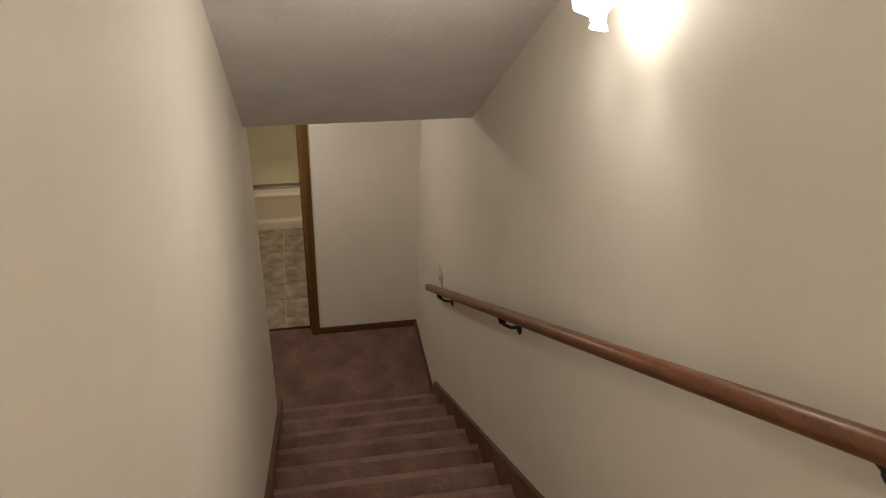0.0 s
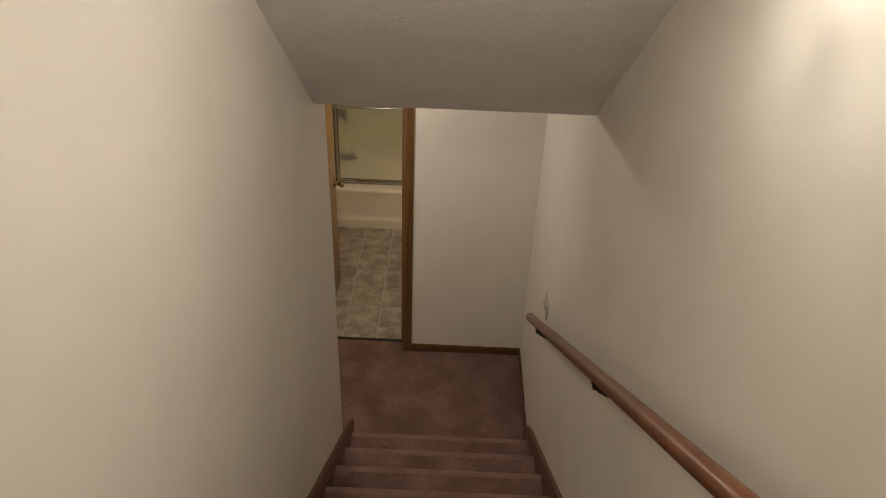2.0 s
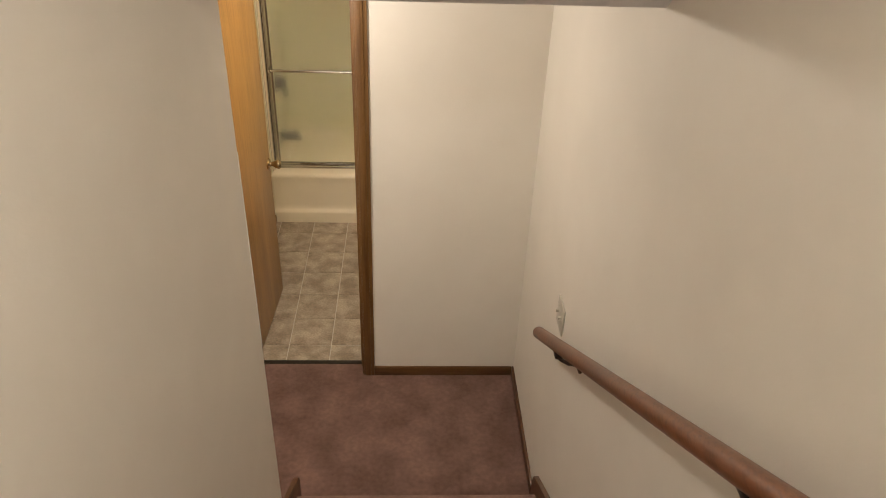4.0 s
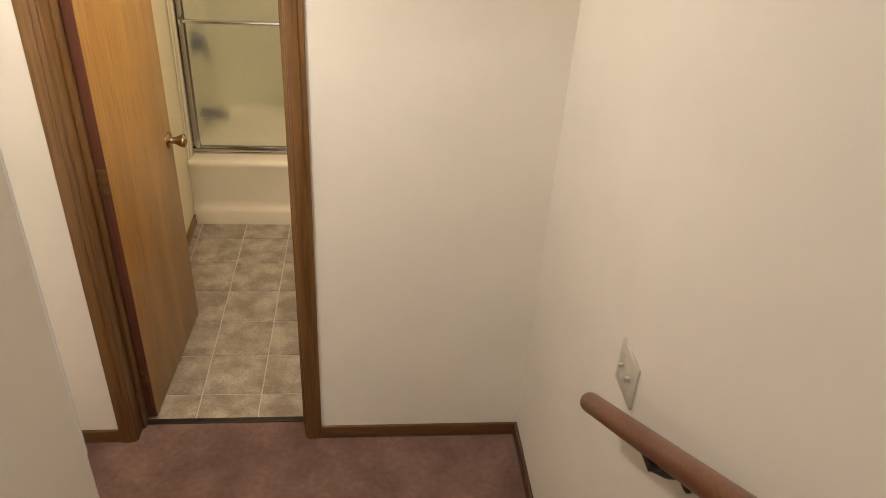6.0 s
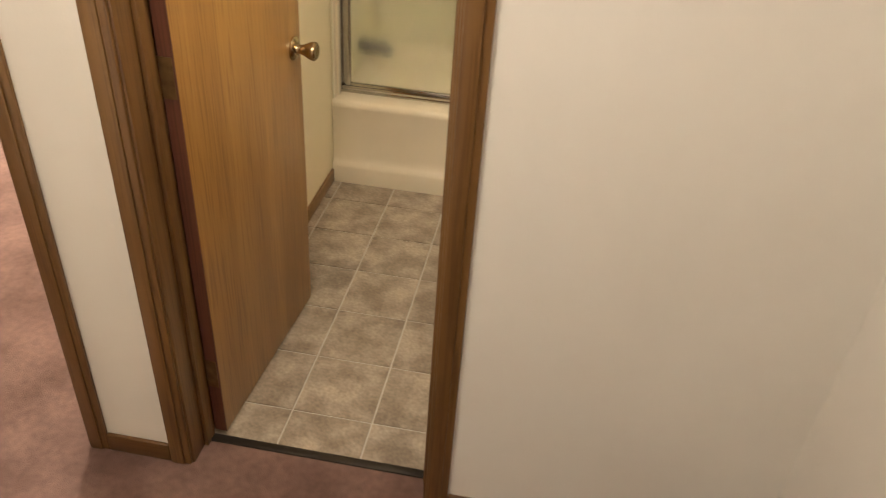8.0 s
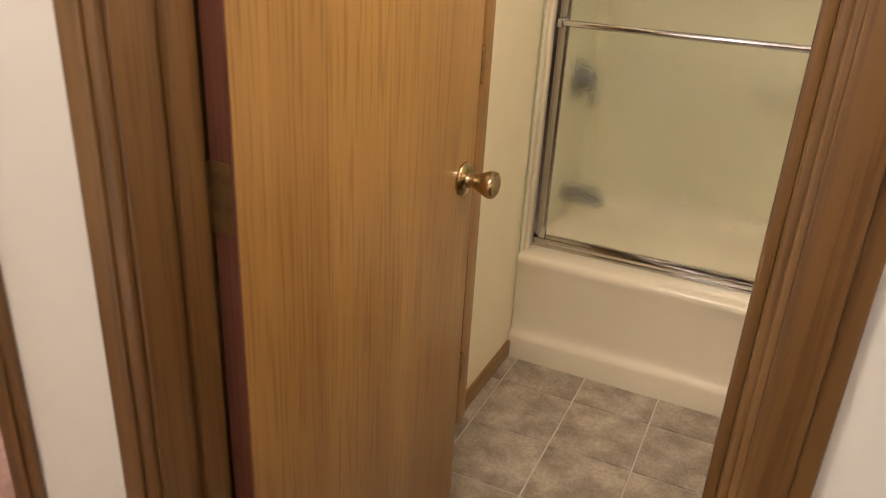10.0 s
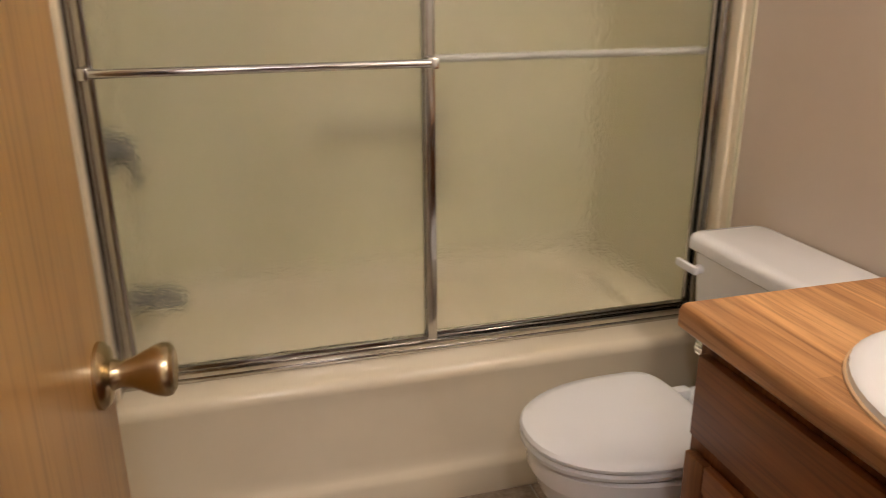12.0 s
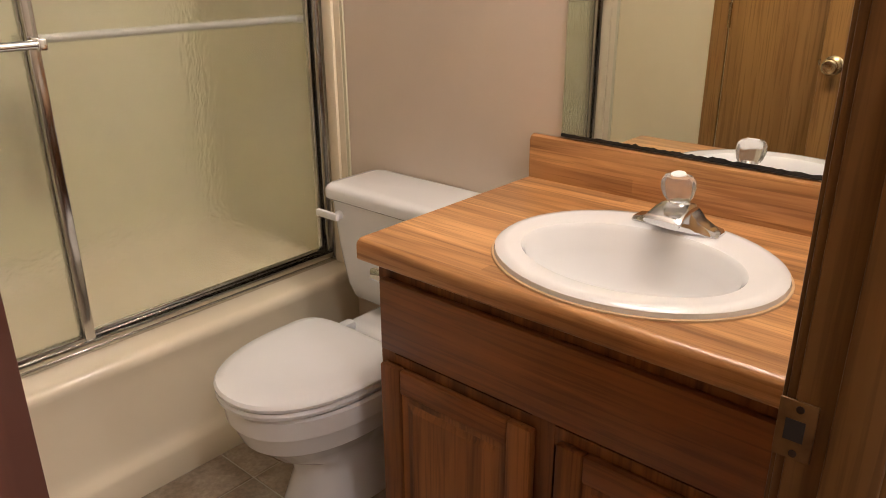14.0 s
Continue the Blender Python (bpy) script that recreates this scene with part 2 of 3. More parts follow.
# ---- plan ----
XL = -1.045            # face of the wall beside the stairs
WT = 0.130            # end wall thickness
CEIL = 2.335          # ceiling of the lower floor
YS = -1.34           # foot of the sloping ceiling
SLOPE = 0.83
RISE, RUN, Y1 = 0.166, 0.264, -0.915
STEPS = 15
DL, DR, DH = -1.412, -0.804, 2.03   # bathroom door opening
BL, BR, BH = -2.48, -1.703, 2.03    # bedroom door opening
BX0, BX1, BY1 = -1.503, 0.006, 2.33  # bathroom
TOPZ = RISE * STEPS
TOPY = Y1 - RUN * (STEPS - 1)
UPZ = 5.0
FARX = -5.31

# ---- setting ----
structure("wall_stair_right", [(0, 0.12, -6.6, WT, -0.1, UPZ)], M_WALL, "cream painted wall beside the stairs", "wall")
structure("wall_stair_left", [(XL - 0.11, XL, -6.6, -1.22, -0.1, UPZ)], M_WALL, "cream painted wall beside the stairs", "wall")
structure("wall_hall_back", [(-3.3, XL, -1.22, -1.11, -0.1, CEIL)], M_WALL, "cream painted hall wall", "wall")
# thin white strip on the wall corner, from 1.15 to 1.85 m up
structure("corner_strip", [(XL - 0.014, XL + 0.0015, -1.1125, -1.1085, 1.15, 1.85)], M_SEAT, "thin white strip along the wall corner", "trim")
structure("wall_hall_end", [(-3.41, -3.3, -1.22, WT, -0.1, CEIL)], M_WALL, "cream painted hall end wall", "wall")
J = 0.02
structure("wall_landing", [
    (DR + J, 0, 0, WT, -0.1, CEIL), (BR + J, DL - J, 0, WT, -0.1, CEIL), (-3.3, BL - J, 0, WT, -0.1, CEIL),
    (DL - J, DR + J, 0, WT, DH + J, CEIL), (BL - J, BR + J, 0, WT, BH + J, CEIL)], M_WALL, "cream painted wall with two doorways", "wall")
structure("wall_bath_right", [(BX1, 0.12, WT, BY1 + 0.1, -0.1, CEIL)], M_BATHWALL, "beige painted bathroom wall", "wall")
structure("wall_bath_left", [(BX0 - 0.11, BX0, WT, BY1 + 0.1, -0.1, CEIL)], M_BATHCREAM, "cream painted bathroom wall", "wall")
structure("wall_bath_back", [(BX0, BX1, BY1, BY1 + 0.1, -0.1, CEIL)], M_WALL, "cream painted wall behind the tub", "wall")
structure("wall_bedroom_far", [(FARX - 0.1, FARX, WT, 5.4, -0.1, CEIL)], M_WALL, "cream painted bedroom wall", "wall")
structure("wall_bedroom_back", [(FARX, BX0 - 0.11, 5.4, 5.5, -0.1, CEIL)], M_WALL, "cream painted bedroom wall", "wall")
structure("wall_bedroom_side", [(BX0 - 0.11, BX0 - 0.02, BY1 + 0.1, 5.4, -0.1, CEIL)], M_WALL, "cream painted bedroom wall", "wall")
structure("wall_bedroom_front", [(FARX, -3.41, 0.02, WT, -0.1, CEIL)], M_WALL, "cream painted bedroom wall", "wall")
structure("wall_upper_back", [(XL - 0.11, 0.12, -6.72, -6.6, -0.1, UPZ)], M_WALL, "cream painted upstairs wall", "wall")

bm = bmesh.new()
ye = YS - (UPZ - CEIL) / SLOPE
sec = [(YS, CEIL), (ye, UPZ), (-6.6, UPZ), (-6.6, UPZ + 0.1), (ye - 0.05, UPZ + 0.1), (YS, CEIL + 0.14)]
loft(bm, [[(x, y, z) for y, z in sec] for x in (XL, 0)])
tagged(finish("ceiling_stairs", bm, M_CEIL, False), "sloping white textured ceiling over the stairs", "ceiling", kind="structure")
structure("ceiling_landing", [(-3.3, 0, YS, 0, CEIL, CEIL + 0.1)], M_CEIL, "white textured landing ceiling", "ceiling")
structure("ceiling_bath", [(BX0, BX1, WT, BY1, CEIL, CEIL + 0.1)], M_CEIL, "white bathroom ceiling", "ceiling")
structure("ceiling_bedroom", [(FARX, BX0 - 0.11, WT, 5.4, CEIL, CEIL + 0.1)], M_CEIL, "white bedroom ceiling", "ceiling")
structure("floor_landing", [(-3.3, 0, -1.11, WT - 0.04, -0.1, 0)], M_CARPET, "worn dusty rose carpet on the landing", "carpet")
structure("floor_bedroom", [(FARX, BX0 - 0.11, WT - 0.04, 5.4, -0.1, 0)], M_CARPET, "dusty rose bedroom carpet", "carpet")
floor_bath = structure("floor_bath", [(BX0, BX1, WT - 0.04, BY1, -0.1, -0.006)], M_GROUT, "grey-beige stone-patterned vinyl tile floor", "floor")
structure("floor_upper", [(XL, 0, -6.6, TOPY, TOPZ - 0.2, TOPZ)], M_CARPET, "dusty rose carpet upstairs", "carpet")
tagged(finish("threshold", B(DL, DR, WT - 0.055, WT - 0.03, -0.01, 0.006, bevel=0.003), M_BLACK), "dark metal threshold strip in the doorway", "threshold", kind="structure")


def casing(name, x0, x1, y, z0, z1, face=-1, mat=None):
    """A moulded door casing board standing on a wall face: a flat with a stepped inner edge."""
    bm = bmesh.new()
    box(bm, x0, x1, y, y + face * 0.011, z0, z1, bevel=0.003)
    box(bm, x0 + 0.006, x1 - 0.016, y + face * 0.010, y + face * 0.016, z0 + 0.001, z1 - 0.001, bevel=0.0025)
    return tagged(finish(name, bm, mat or M_TRIM), "brown stained wooden door casing", "trim", kind="structure")


def doorway(x0, x1, h):
    """Jambs, stops, head and casings on both sides of an opening in the end wall."""
    for a, b in ((x0 - J, x0), (x1, x1 + J)):
        tagged(finish("door_jamb", B(a, b, -0.002, WT + 0.002, 0, h + J, bevel=0.002), M_TRIM), "brown stained wooden door jamb", "trim", kind="structure")
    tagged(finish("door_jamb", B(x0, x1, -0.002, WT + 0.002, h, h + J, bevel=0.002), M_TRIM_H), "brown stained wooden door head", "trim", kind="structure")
    for a, b in ((x0, x0 + 0.011), (x1 - 0.011, x1)):
        tagged(finish("door_stop", B(a, b, 0.058, 0.1, 0, h, bevel=0.002), M_TRIM), "brown stained wooden door stop", "trim", kind="structure")
    for y, f in ((0, -1), (WT, 1)):
        casing("door_casing", x0 - 0.062, x0 - 0.006, y, 0, h + 0.06, f)
        casing("door_casing", x1 + 0.006, x1 + 0.062, y, 0, h + 0.06, f)
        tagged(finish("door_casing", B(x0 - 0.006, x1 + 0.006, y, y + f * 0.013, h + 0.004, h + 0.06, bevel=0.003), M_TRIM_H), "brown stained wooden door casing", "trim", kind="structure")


doorway(DL, DR, DH)
# the bedroom doorway, with a narrow casing on its right
for a, b in ((BL - J, BL), (BR, BR + J)):
    tagged(finish("door_jamb", B(a, b, -0.002, WT + 0.002, 0, BH + J, bevel=0.002), M_TRIM), "brown stained wooden door jamb", "trim", kind="structure")
tagged(finish("door_jamb", B(BL, BR, -0.002, WT + 0.002, BH, BH + J, bevel=0.002), M_TRIM_H), "brown stained wooden door head", "trim", kind="structure")
casing("door_casing", BL - 0.062, BL - 0.006, 0, 0, BH + 0.06)
casing("door_casing", BR + 0.001, BR + 0.057, 0, 0, BH + 0.06)
tagged(finish("door_casing", B(BL - 0.006, BR + 0.001, 0, -0.013, BH + 0.004, BH + 0.06, bevel=0.003), M_TRIM_H), "brown stained wooden door casing", "trim", kind="structure")


def baseboard(x0, x1, y0, y1, h=0.058, mat=None):
    bm = B(x0, x1, y0, y1, 0, h, bevel=0.004)
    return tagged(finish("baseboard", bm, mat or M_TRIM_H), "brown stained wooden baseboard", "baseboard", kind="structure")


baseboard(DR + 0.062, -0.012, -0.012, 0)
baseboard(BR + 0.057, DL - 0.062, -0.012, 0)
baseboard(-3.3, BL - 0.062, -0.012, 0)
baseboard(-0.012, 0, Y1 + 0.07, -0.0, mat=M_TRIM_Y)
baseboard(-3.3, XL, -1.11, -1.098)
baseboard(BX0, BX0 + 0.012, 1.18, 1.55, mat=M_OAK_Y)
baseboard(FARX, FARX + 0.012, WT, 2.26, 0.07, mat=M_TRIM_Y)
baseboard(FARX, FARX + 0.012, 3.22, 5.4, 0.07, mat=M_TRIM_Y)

# ---- stairs ----
staircase = thing("staircase", "straight staircase covered in worn dusty rose carpet", "stairs", kind="structure")


def step(k):
    """One carpeted step with a rounded nosing and a riser that leans back under it."""
    z, y = RISE * k, Y1 - RUN * (k - 1)
    r = 0.021
    prof = [(y - RUN - 0.02, z), (y - 0.045, z)]
    for i in range(7):
        t = radians(90 - 30 * i)
        prof.append((y - r + r * math.cos(t), z - r + r * math.sin(t)))
    prof += [(y - 0.034, z - 0.055), (y - 0.038, z - RISE), (y - RUN - 0.02, z - RISE)]
    bm = bmesh.new()
    loft(bm, [[(x, a, b) for a, b in prof] for x in (XL + 0.02, XL * 0.66, XL * 0.33, -0.02)])
    ob = part("step", bm, M_CARPET, staircase)
    ob.data.materials.append(M_WORN)
    for p in ob.data.polygons:
        if p.center.y > y - 0.043 and p.center.z > z - 0.03 and abs(p.normal.x) < 0.5:
            p.material_index = 1
    return ob


for k in range(1, STEPS + 1):
    step(k)


def skirt(x0, x1):
    """A skirt board that climbs with the stairs, cut plumb at its foot."""
    s = RISE / RUN
    top = lambda y: 0.105 + RISE + (Y1 + 0.03 - y) * s - 0.02
    ys, yt = Y1 + 0.075, TOPY
    loop = [(ys, 0.0), (ys, 0.165), (ys - 0.02, 0.205), (ys - 0.05, 0.225), (yt, top(yt)), (yt, top(yt) - 0.34), (ys - 0.55, 0.0)]
    bm = bmesh.new()
    loft(bm, [[(x, y, z) for y, z in loop] for x in (x0, x1)])
    bmesh.ops.recalc_face_normals(bm, faces=bm.faces)
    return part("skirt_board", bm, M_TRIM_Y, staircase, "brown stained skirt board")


skirt(XL, XL + 0.02)
skirt(-0.02, 0)

# ---- handrail ----
handrail = thing("handrail", "round brown stained wooden handrail on dark metal brackets", "handrail")
RS = 0.648
RY0, RZ0 = -0.852, 0.998
rail_at = lambda y: RZ0 + (RY0 - y) * RS
bm = bmesh.new()
d = Vector((0, -1, RS)).normalized()
length = 4.05
turned(bm, [(0, 0.004), (0.0, 0.012), (0.003, 0.018), (0.008, 0.0215), (0.016, 0.0225), (length * 0.5, 0.0225), (length - 0.01, 0.0225), (length, 0.019)], (-0.082, RY0, RZ0), d, 24)
part("rail", bm, M_RAIL, handrail)
for y in (-1.175, -2.33, -4.0):
    z = rail_at(y)
    bm = bmesh.new()
    turned(bm, [(0, 0.028), (0.005, 0.028), (0.009, 0.018)], (0, y, z - 0.082), (-1, 0, 0), 18)
    tube(bm, [(-0.004, y, z - 0.082), (-0.04, y, z - 0.076), (-0.068, y, z - 0.058), (-0.08, y, z - 0.042), (-0.082, y, z - 0.026)], 0.0065, 10)
    box(bm, -0.095, -0.069, y - 0.03, y + 0.03, z - 0.031, z - 0.019, bevel=0.003)
    part("bracket", bm, M_DARKMETAL, handrail, "dark bronze bracket")

# ---- switch plate ----
switch = thing("light_switch", "ivory double switch plate on the stair wall", "light switch")
part("plate", B(-0.007, 0, -0.897, -0.786, 1.012, 1.125, bevel=0.003), M_PLATE, switch)
for y in (-0.818, -0.864):
    bm = bmesh.new()
    box(bm, -0.0185, -0.006, y - 0.004, y + 0.004, 1.068, 1.079, bevel=0.0015)
    part("toggle", bm, M_PLATE, switch)
    for z in (1.04, 1.098):
        bm = bmesh.new()
        turned(bm, [(0, 0.003), (0.0018, 0.003), (0.0025, 0.001)], (-0.006, y, z), (-1, 0, 0), 8)
        part("screw", bm, M_PLATE, switch)

# ---- wall sconce ----
SY, SZ = -2.88, 3.365
sconce = thing("wall_sconce", "lit brass wall sconce with one ruffled tulip glass shade", "wall lamp")
bm = bmesh.new()
turned(bm, [(0, 0.058), (0.006, 0.058), (0.012, 0.052), (0.020, 0.036), (0.030, 0.022), (0.042, 0.014)], (0, SY, SZ), (-1, 0, 0), 32)
part("backplate", bm, M_BRASS, sconce, "polished brass backplate")
bm = bmesh.new()
turned(bm, [(0, 0.012), (0.012, 0.018), (0.03, 0.019), (0.042, 0.012), (0.05, 0.013), (0.062, 0.009), (0.07, 0.003)], (-0.042, SY, SZ + 0.012), (0, 0, -1), 20)
part("finial", bm, M_BRASS, sconce, "turned brass finial")
AXIS = Vector((-0.8, -0.04, -0.6)).normalized()
NECK = Vector((-0.056, SY, SZ + 0.002))
bm = bmesh.new()
turned(bm, [(-0.026, 0.012), (-0.012, 0.020), (0.010, 0.027), (0.018, 0.028)], NECK, AXIS, 20)
part("socket", bm, M_BRASS, sconce)
side = AXIS.orthogonal().normalized()
up = AXIS.cross(side)
loops = []
for d, r, f in ((0.012, 0.026, 0), (0.028, 0.038, 0), (0.05, 0.045, 0.02), (0.072, 0.044, 0.05), (0.09, 0.047, 0.12), (0.106, 0.056, 0.24), (0.118, 0.070, 0.36), (0.118, 0.066, 0.36), (0.105, 0.052, 0.24), (0.088, 0.042, 0.12), (0.05, 0.040, 0.02), (0.028, 0.033, 0), (0.016, 0.022, 0)):
    loop = []
    for i in range(60):
        a = 2 * math.pi * i / 60
        w = math.cos(a * 5)
        loop.append(NECK + AXIS * (d - 0.035 * f * w) + (side * math.cos(a) + up * math.sin(a)) * r * (1 + 0.5 * f * w))
    loops.append(loop)
bm = bmesh.new()
loft(bm, loops)
part("shade", bm, M_SHADE, sconce, "glowing ruffled frosted glass shade")
bulb = bpy.data.lights.new("sconce_bulb", "POINT")
bulb.energy, bulb.shadow_soft_size, bulb.color = 21, 0.042, WARM
bulb_ob = new("sconce_bulb", bulb)
bulb_ob.location = NECK + AXIS * 0.085

# ---- ceiling lights that the camera stays under ----


def dome_light(x, y, power, label, ceil=CEIL, colour=WARM):
    lamp = thing("ceiling_light", label, "ceiling light")
    bm = bmesh.new()
    turned(bm, [(0, 0.15), (0.012, 0.15), (0.02, 0.14)], (x, y, ceil), (0, 0, -1), 32)
    part("pan", bm, M_BRASS, lamp)
    bm = bmesh.new()
    turned(bm, [(0.018, 0.135), (0.04, 0.128), (0.065, 0.10), (0.08, 0.06), (0.086, 0.01)], (x, y, ceil), (0, 0, -1), 32)
    part("dome", bm, M_DOME, lamp, "glowing white glass dome")
    pt = bpy.data.lights.new("ceiling_bulb", "POINT")
    pt.energy, pt.shadow_soft_size, pt.color = power, 0.04, colour
    ob = new("ceiling_bulb", pt)
    ob.location = (x, y, ceil - 0.13)
    return lamp


dome_light(-1.17, -0.52, E_HALL, "white glass dome light on the landing ceiling", CEIL, HALL_WARM)
dome_light(-0.85, -5.6, E_UP, "white glass dome light on the upstairs ceiling", UPZ)
dome_light(-3.0, 3.4, E_BED, "white glass dome light on the bedroom ceiling")

# ---- doors ----


def knob(bm_owner, origin, axis):
    """A tulip door knob on a round rose."""
    bm = bmesh.new()
    turned(bm, [(0, 0.032), (0.004, 0.032), (0.009, 0.027), (0.012, 0.015), (0.02, 0.0125), (0.03, 0.0145), (0.04, 0.0195), (0.05, 0.024), (0.058, 0.026), (0.064, 0.0245), (0.067, 0.020), (0.0655, 0.012), (0.065, 0.004)], origin, axis, 28)
    k = part("door_knob", bm, M_BRASS, bm_owner, "aged brass tulip knob")
    return k


bath_door = thing("door_1", "open flush oak veneer bathroom door with brass knob", "door")
LEAF, TH = 0.63, 0.035
bm = bmesh.new()
box(bm, 0.003, LEAF, 0, TH, 0.012, DH - 0.004, bevel=0.0015)
part("leaf", bm, M_DOOR, bath_door)
part("hinge_edge", B(0, 0.003, 0.001, TH - 0.001, 0.012, DH - 0.004), M_EDGE, bath_door, "dark red-stained hinge edge")
knob(bath_door, (LEAF - 0.042, 0, 0.890), (0, -1, 0))
knob(bath_door, (LEAF - 0.042, TH, 0.890), (0, 1, 0))
bm = bmesh.new()
box(bm, LEAF - 0.001, LEAF + 0.0012, 0.006, TH - 0.006, 0.865, 0.925)
box(bm, LEAF, LEAF + 0.009, 0.011, TH - 0.011, 0.885, 0.905, bevel=0.003)
part("latch", bm, M_BRASS, bath_door)
for z in (0.22, 1.02, 1.82):
    bm = bmesh.new()
    turned(bm, [(-0.045, 0.004), (-0.044, 0.0065), (0.044, 0.0065), (0.045, 0.004)], (-0.006, TH + 0.004, z), (0, 0, 1), 12)
    box(bm, -0.002, 0.0, 0.004, TH, z - 0.044, z + 0.044)
    part("hinge", bm, M_OLDBRASS, bath_door, "dark aged hinge")
bath_door.matrix_world = pose(-1.369, 0.107, 0, 0, 0, 86.8)

bed_door = thing("door_2", "flush brown wooden bedroom door standing wide open", "door")
part("leaf", B(0.003, 0.74, 0, TH, 0.012, BH - 0.004, bevel=0.0015), M_DOOR, bed_door)
part("hinge_edge", B(0, 0.003, 0.001, TH - 0.001, 0.012, BH - 0.004), M_EDGE, bed_door, "dark red-stained hinge edge")
for z in (0.22, 1.02, 1.82):
    part("hinge", B(-0.003, 0.0, 0.004, TH, z - 0.044, z + 0.044), M_OLDBRASS, bed_door, "dark aged hinge")
knob(bed_door, (0.68, 0, 0.895), (0, -1, 0))
bed_door.matrix_world = pose(BL - 0.005, WT + 0.02, 0, 0, 0, 152)

STY = WT - 0.018
strike = thing("strike_plate", "aged brass strike plate on the door jamb", "door hardware")
bm = bmesh.new()
box(bm, DR - 0.002, DR + 0.0005, STY, WT + 0.013, 0.834, 0.890, bevel=0.0008)
part("plate", bm, M_OLDBRASS, strike)
# no opening is cut: a near-black block paints the hole's inner shade
part("latch_hole", B(DR - 0.0028, DR - 0.0005, STY + 0.008, STY + 0.024, 0.852, 0.872), M_NEARBLACK, strike, "near-black block for the shaded latch hole")
for z in (0.840, 0.883):
    bm = bmesh.new()
    turned(bm, [(0, 0.0035), (0.001, 0.0035), (0.0015, 0.001)], (DR - 0.002, STY + 0.014, z), (-1, 0, 0), 10)
    part("screw", bm, M_DARKMETAL, strike)

# closets: one in the bathroom's side wall, one in the far bedroom wall
closet = thing("door_3", "closed flush oak veneer linen closet door", "door")
part("leaf", B(BX0, BX0 + 0.012, 0.535, 1.113, 0.012, DH, bevel=0.002), M_DOOR, closet)
for z in (0.2, 1.02, 1.8):
    bm = bmesh.new()
    turned(bm, [(-0.045, 0.004), (-0.044, 0.0065), (0.044, 0.0065), (0.045, 0.004)], (BX0 + 0.016, 1.115, z), (0, 0, 1), 12)
    part("hinge", bm, M_BRASS, closet, "brass hinge")
for a, b in ((1.117, 1.18), (0.467, 0.531)):
    tagged(finish("closet_casing", B(BX0, BX0 + 0.016, a, b, 0, DH + 0.06, bevel=0.004), M_DOOR), "oak closet door casing", "trim", kind="structure")
tagged(finish("closet_casing", B(BX0, BX0 + 0.016, 0.531, 1.117, DH + 0.004, DH + 0.06, bevel=0.004), M_DOOR), "oak closet door casing", "trim", kind="structure")
closet2 = thing("door_4", "closed brown flush closet door in the bedroom", "door")
part("leaf", B(FARX, FARX + 0.02, 2.33, 3.15, 0.012, DH, bevel=0.002), M_EDGE, closet2)
for a, b in ((2.26, 2.325), (3.155, 3.22)):
    tagged(finish("closet_casing", B(FARX, FARX + 0.018, a, b, 0, DH + 0.06, bevel=0.004), M_TRIM), "brown stained closet casing", "trim", kind="structure")

# ---- tub ----
TY, TR = 1.553, 0.366
tub = thing("bathtub", "almond enamel alcove bathtub with a panelled apron", "bathtub")
x0, x1 = BX0 + 0.003, BX1 - 0.003
prof = [(TY, -0.006), (TY, 0.066), (TY + 0.003, 0.078), (TY + 0.012, 0.090), (TY + 0.018, 0.104), (TY + 0.020, 0.13), (TY + 0.018, 0.29), (TY + 0.014, 0.318), (TY + 0.010, 0.334), (TY + 0.009, 0.344), (TY + 0.012, 0.355), (TY + 0.019, 0.363), (TY + 0.031, TR),
        (TY + 0.075, TR), (TY + 0.075, -0.006)]
bm = bmesh.new()
loft(bm, [[(x, y, z) for y, z in prof] for x in (x0, x1)])
part("apron", bm, M_TUB, tub)
bm = bmesh.new()
loops = [rounded(x0, x1, TY + 0.075, BY1 - 0.003, TR - 0.02, 0.004), rounded(x0, x1, TY + 0.075, BY1 - 0.003, TR, 0.004)]
for dx, z, r in ((0.075, TR, 0.11), (0.085, TR - 0.012, 0.11), (0.12, 0.2, 0.12), (0.15, 0.1, 0.12), (0.22, 0.075, 0.1)):
    loops.append(rounded(x0 + dx, x1 - dx - 0.06, TY + 0.055 + dx, BY1 - 0.03 - dx * 0.8, z, r))
loft(bm, loops, True, True)
part("basin", bm, M_TUB, tub)

bm = bmesh.new()
for b in ((x0, x0 + 0.006, TY + 0.02, BY1 - 0.009, TR + 0.002, 1.95), (x1 - 0.006, x1, TY + 0.02, BY1 - 0.009, TR + 0.002, 1.95), (x0, x1, BY1 - 0.009, BY1 - 0.003, TR + 0.002, 1.95)):
    box(bm, *b)
tagged(finish("tub_surround", bm, M_SURR, False), "yellowish almond wall panels around the tub", "wall panel", kind="structure")
for xx, s in ((x0, 1), (x1, -1)):
    bm = bmesh.new()
    box(bm, xx, xx + s * 0.008, TY + 0.03, TY + 0.092, TR + 0.002, 1.97, bevel=0.003)
    box(bm, xx + s * 0.006, xx + s * 0.018, TY + 0.052, TY + 0.092, TR + 0.002, 1.968, bevel=0.005)
    tagged(finish("surround_edge", bm, M_TUB), "almond moulded edge strip of the tub surround", "trim", kind="structure")

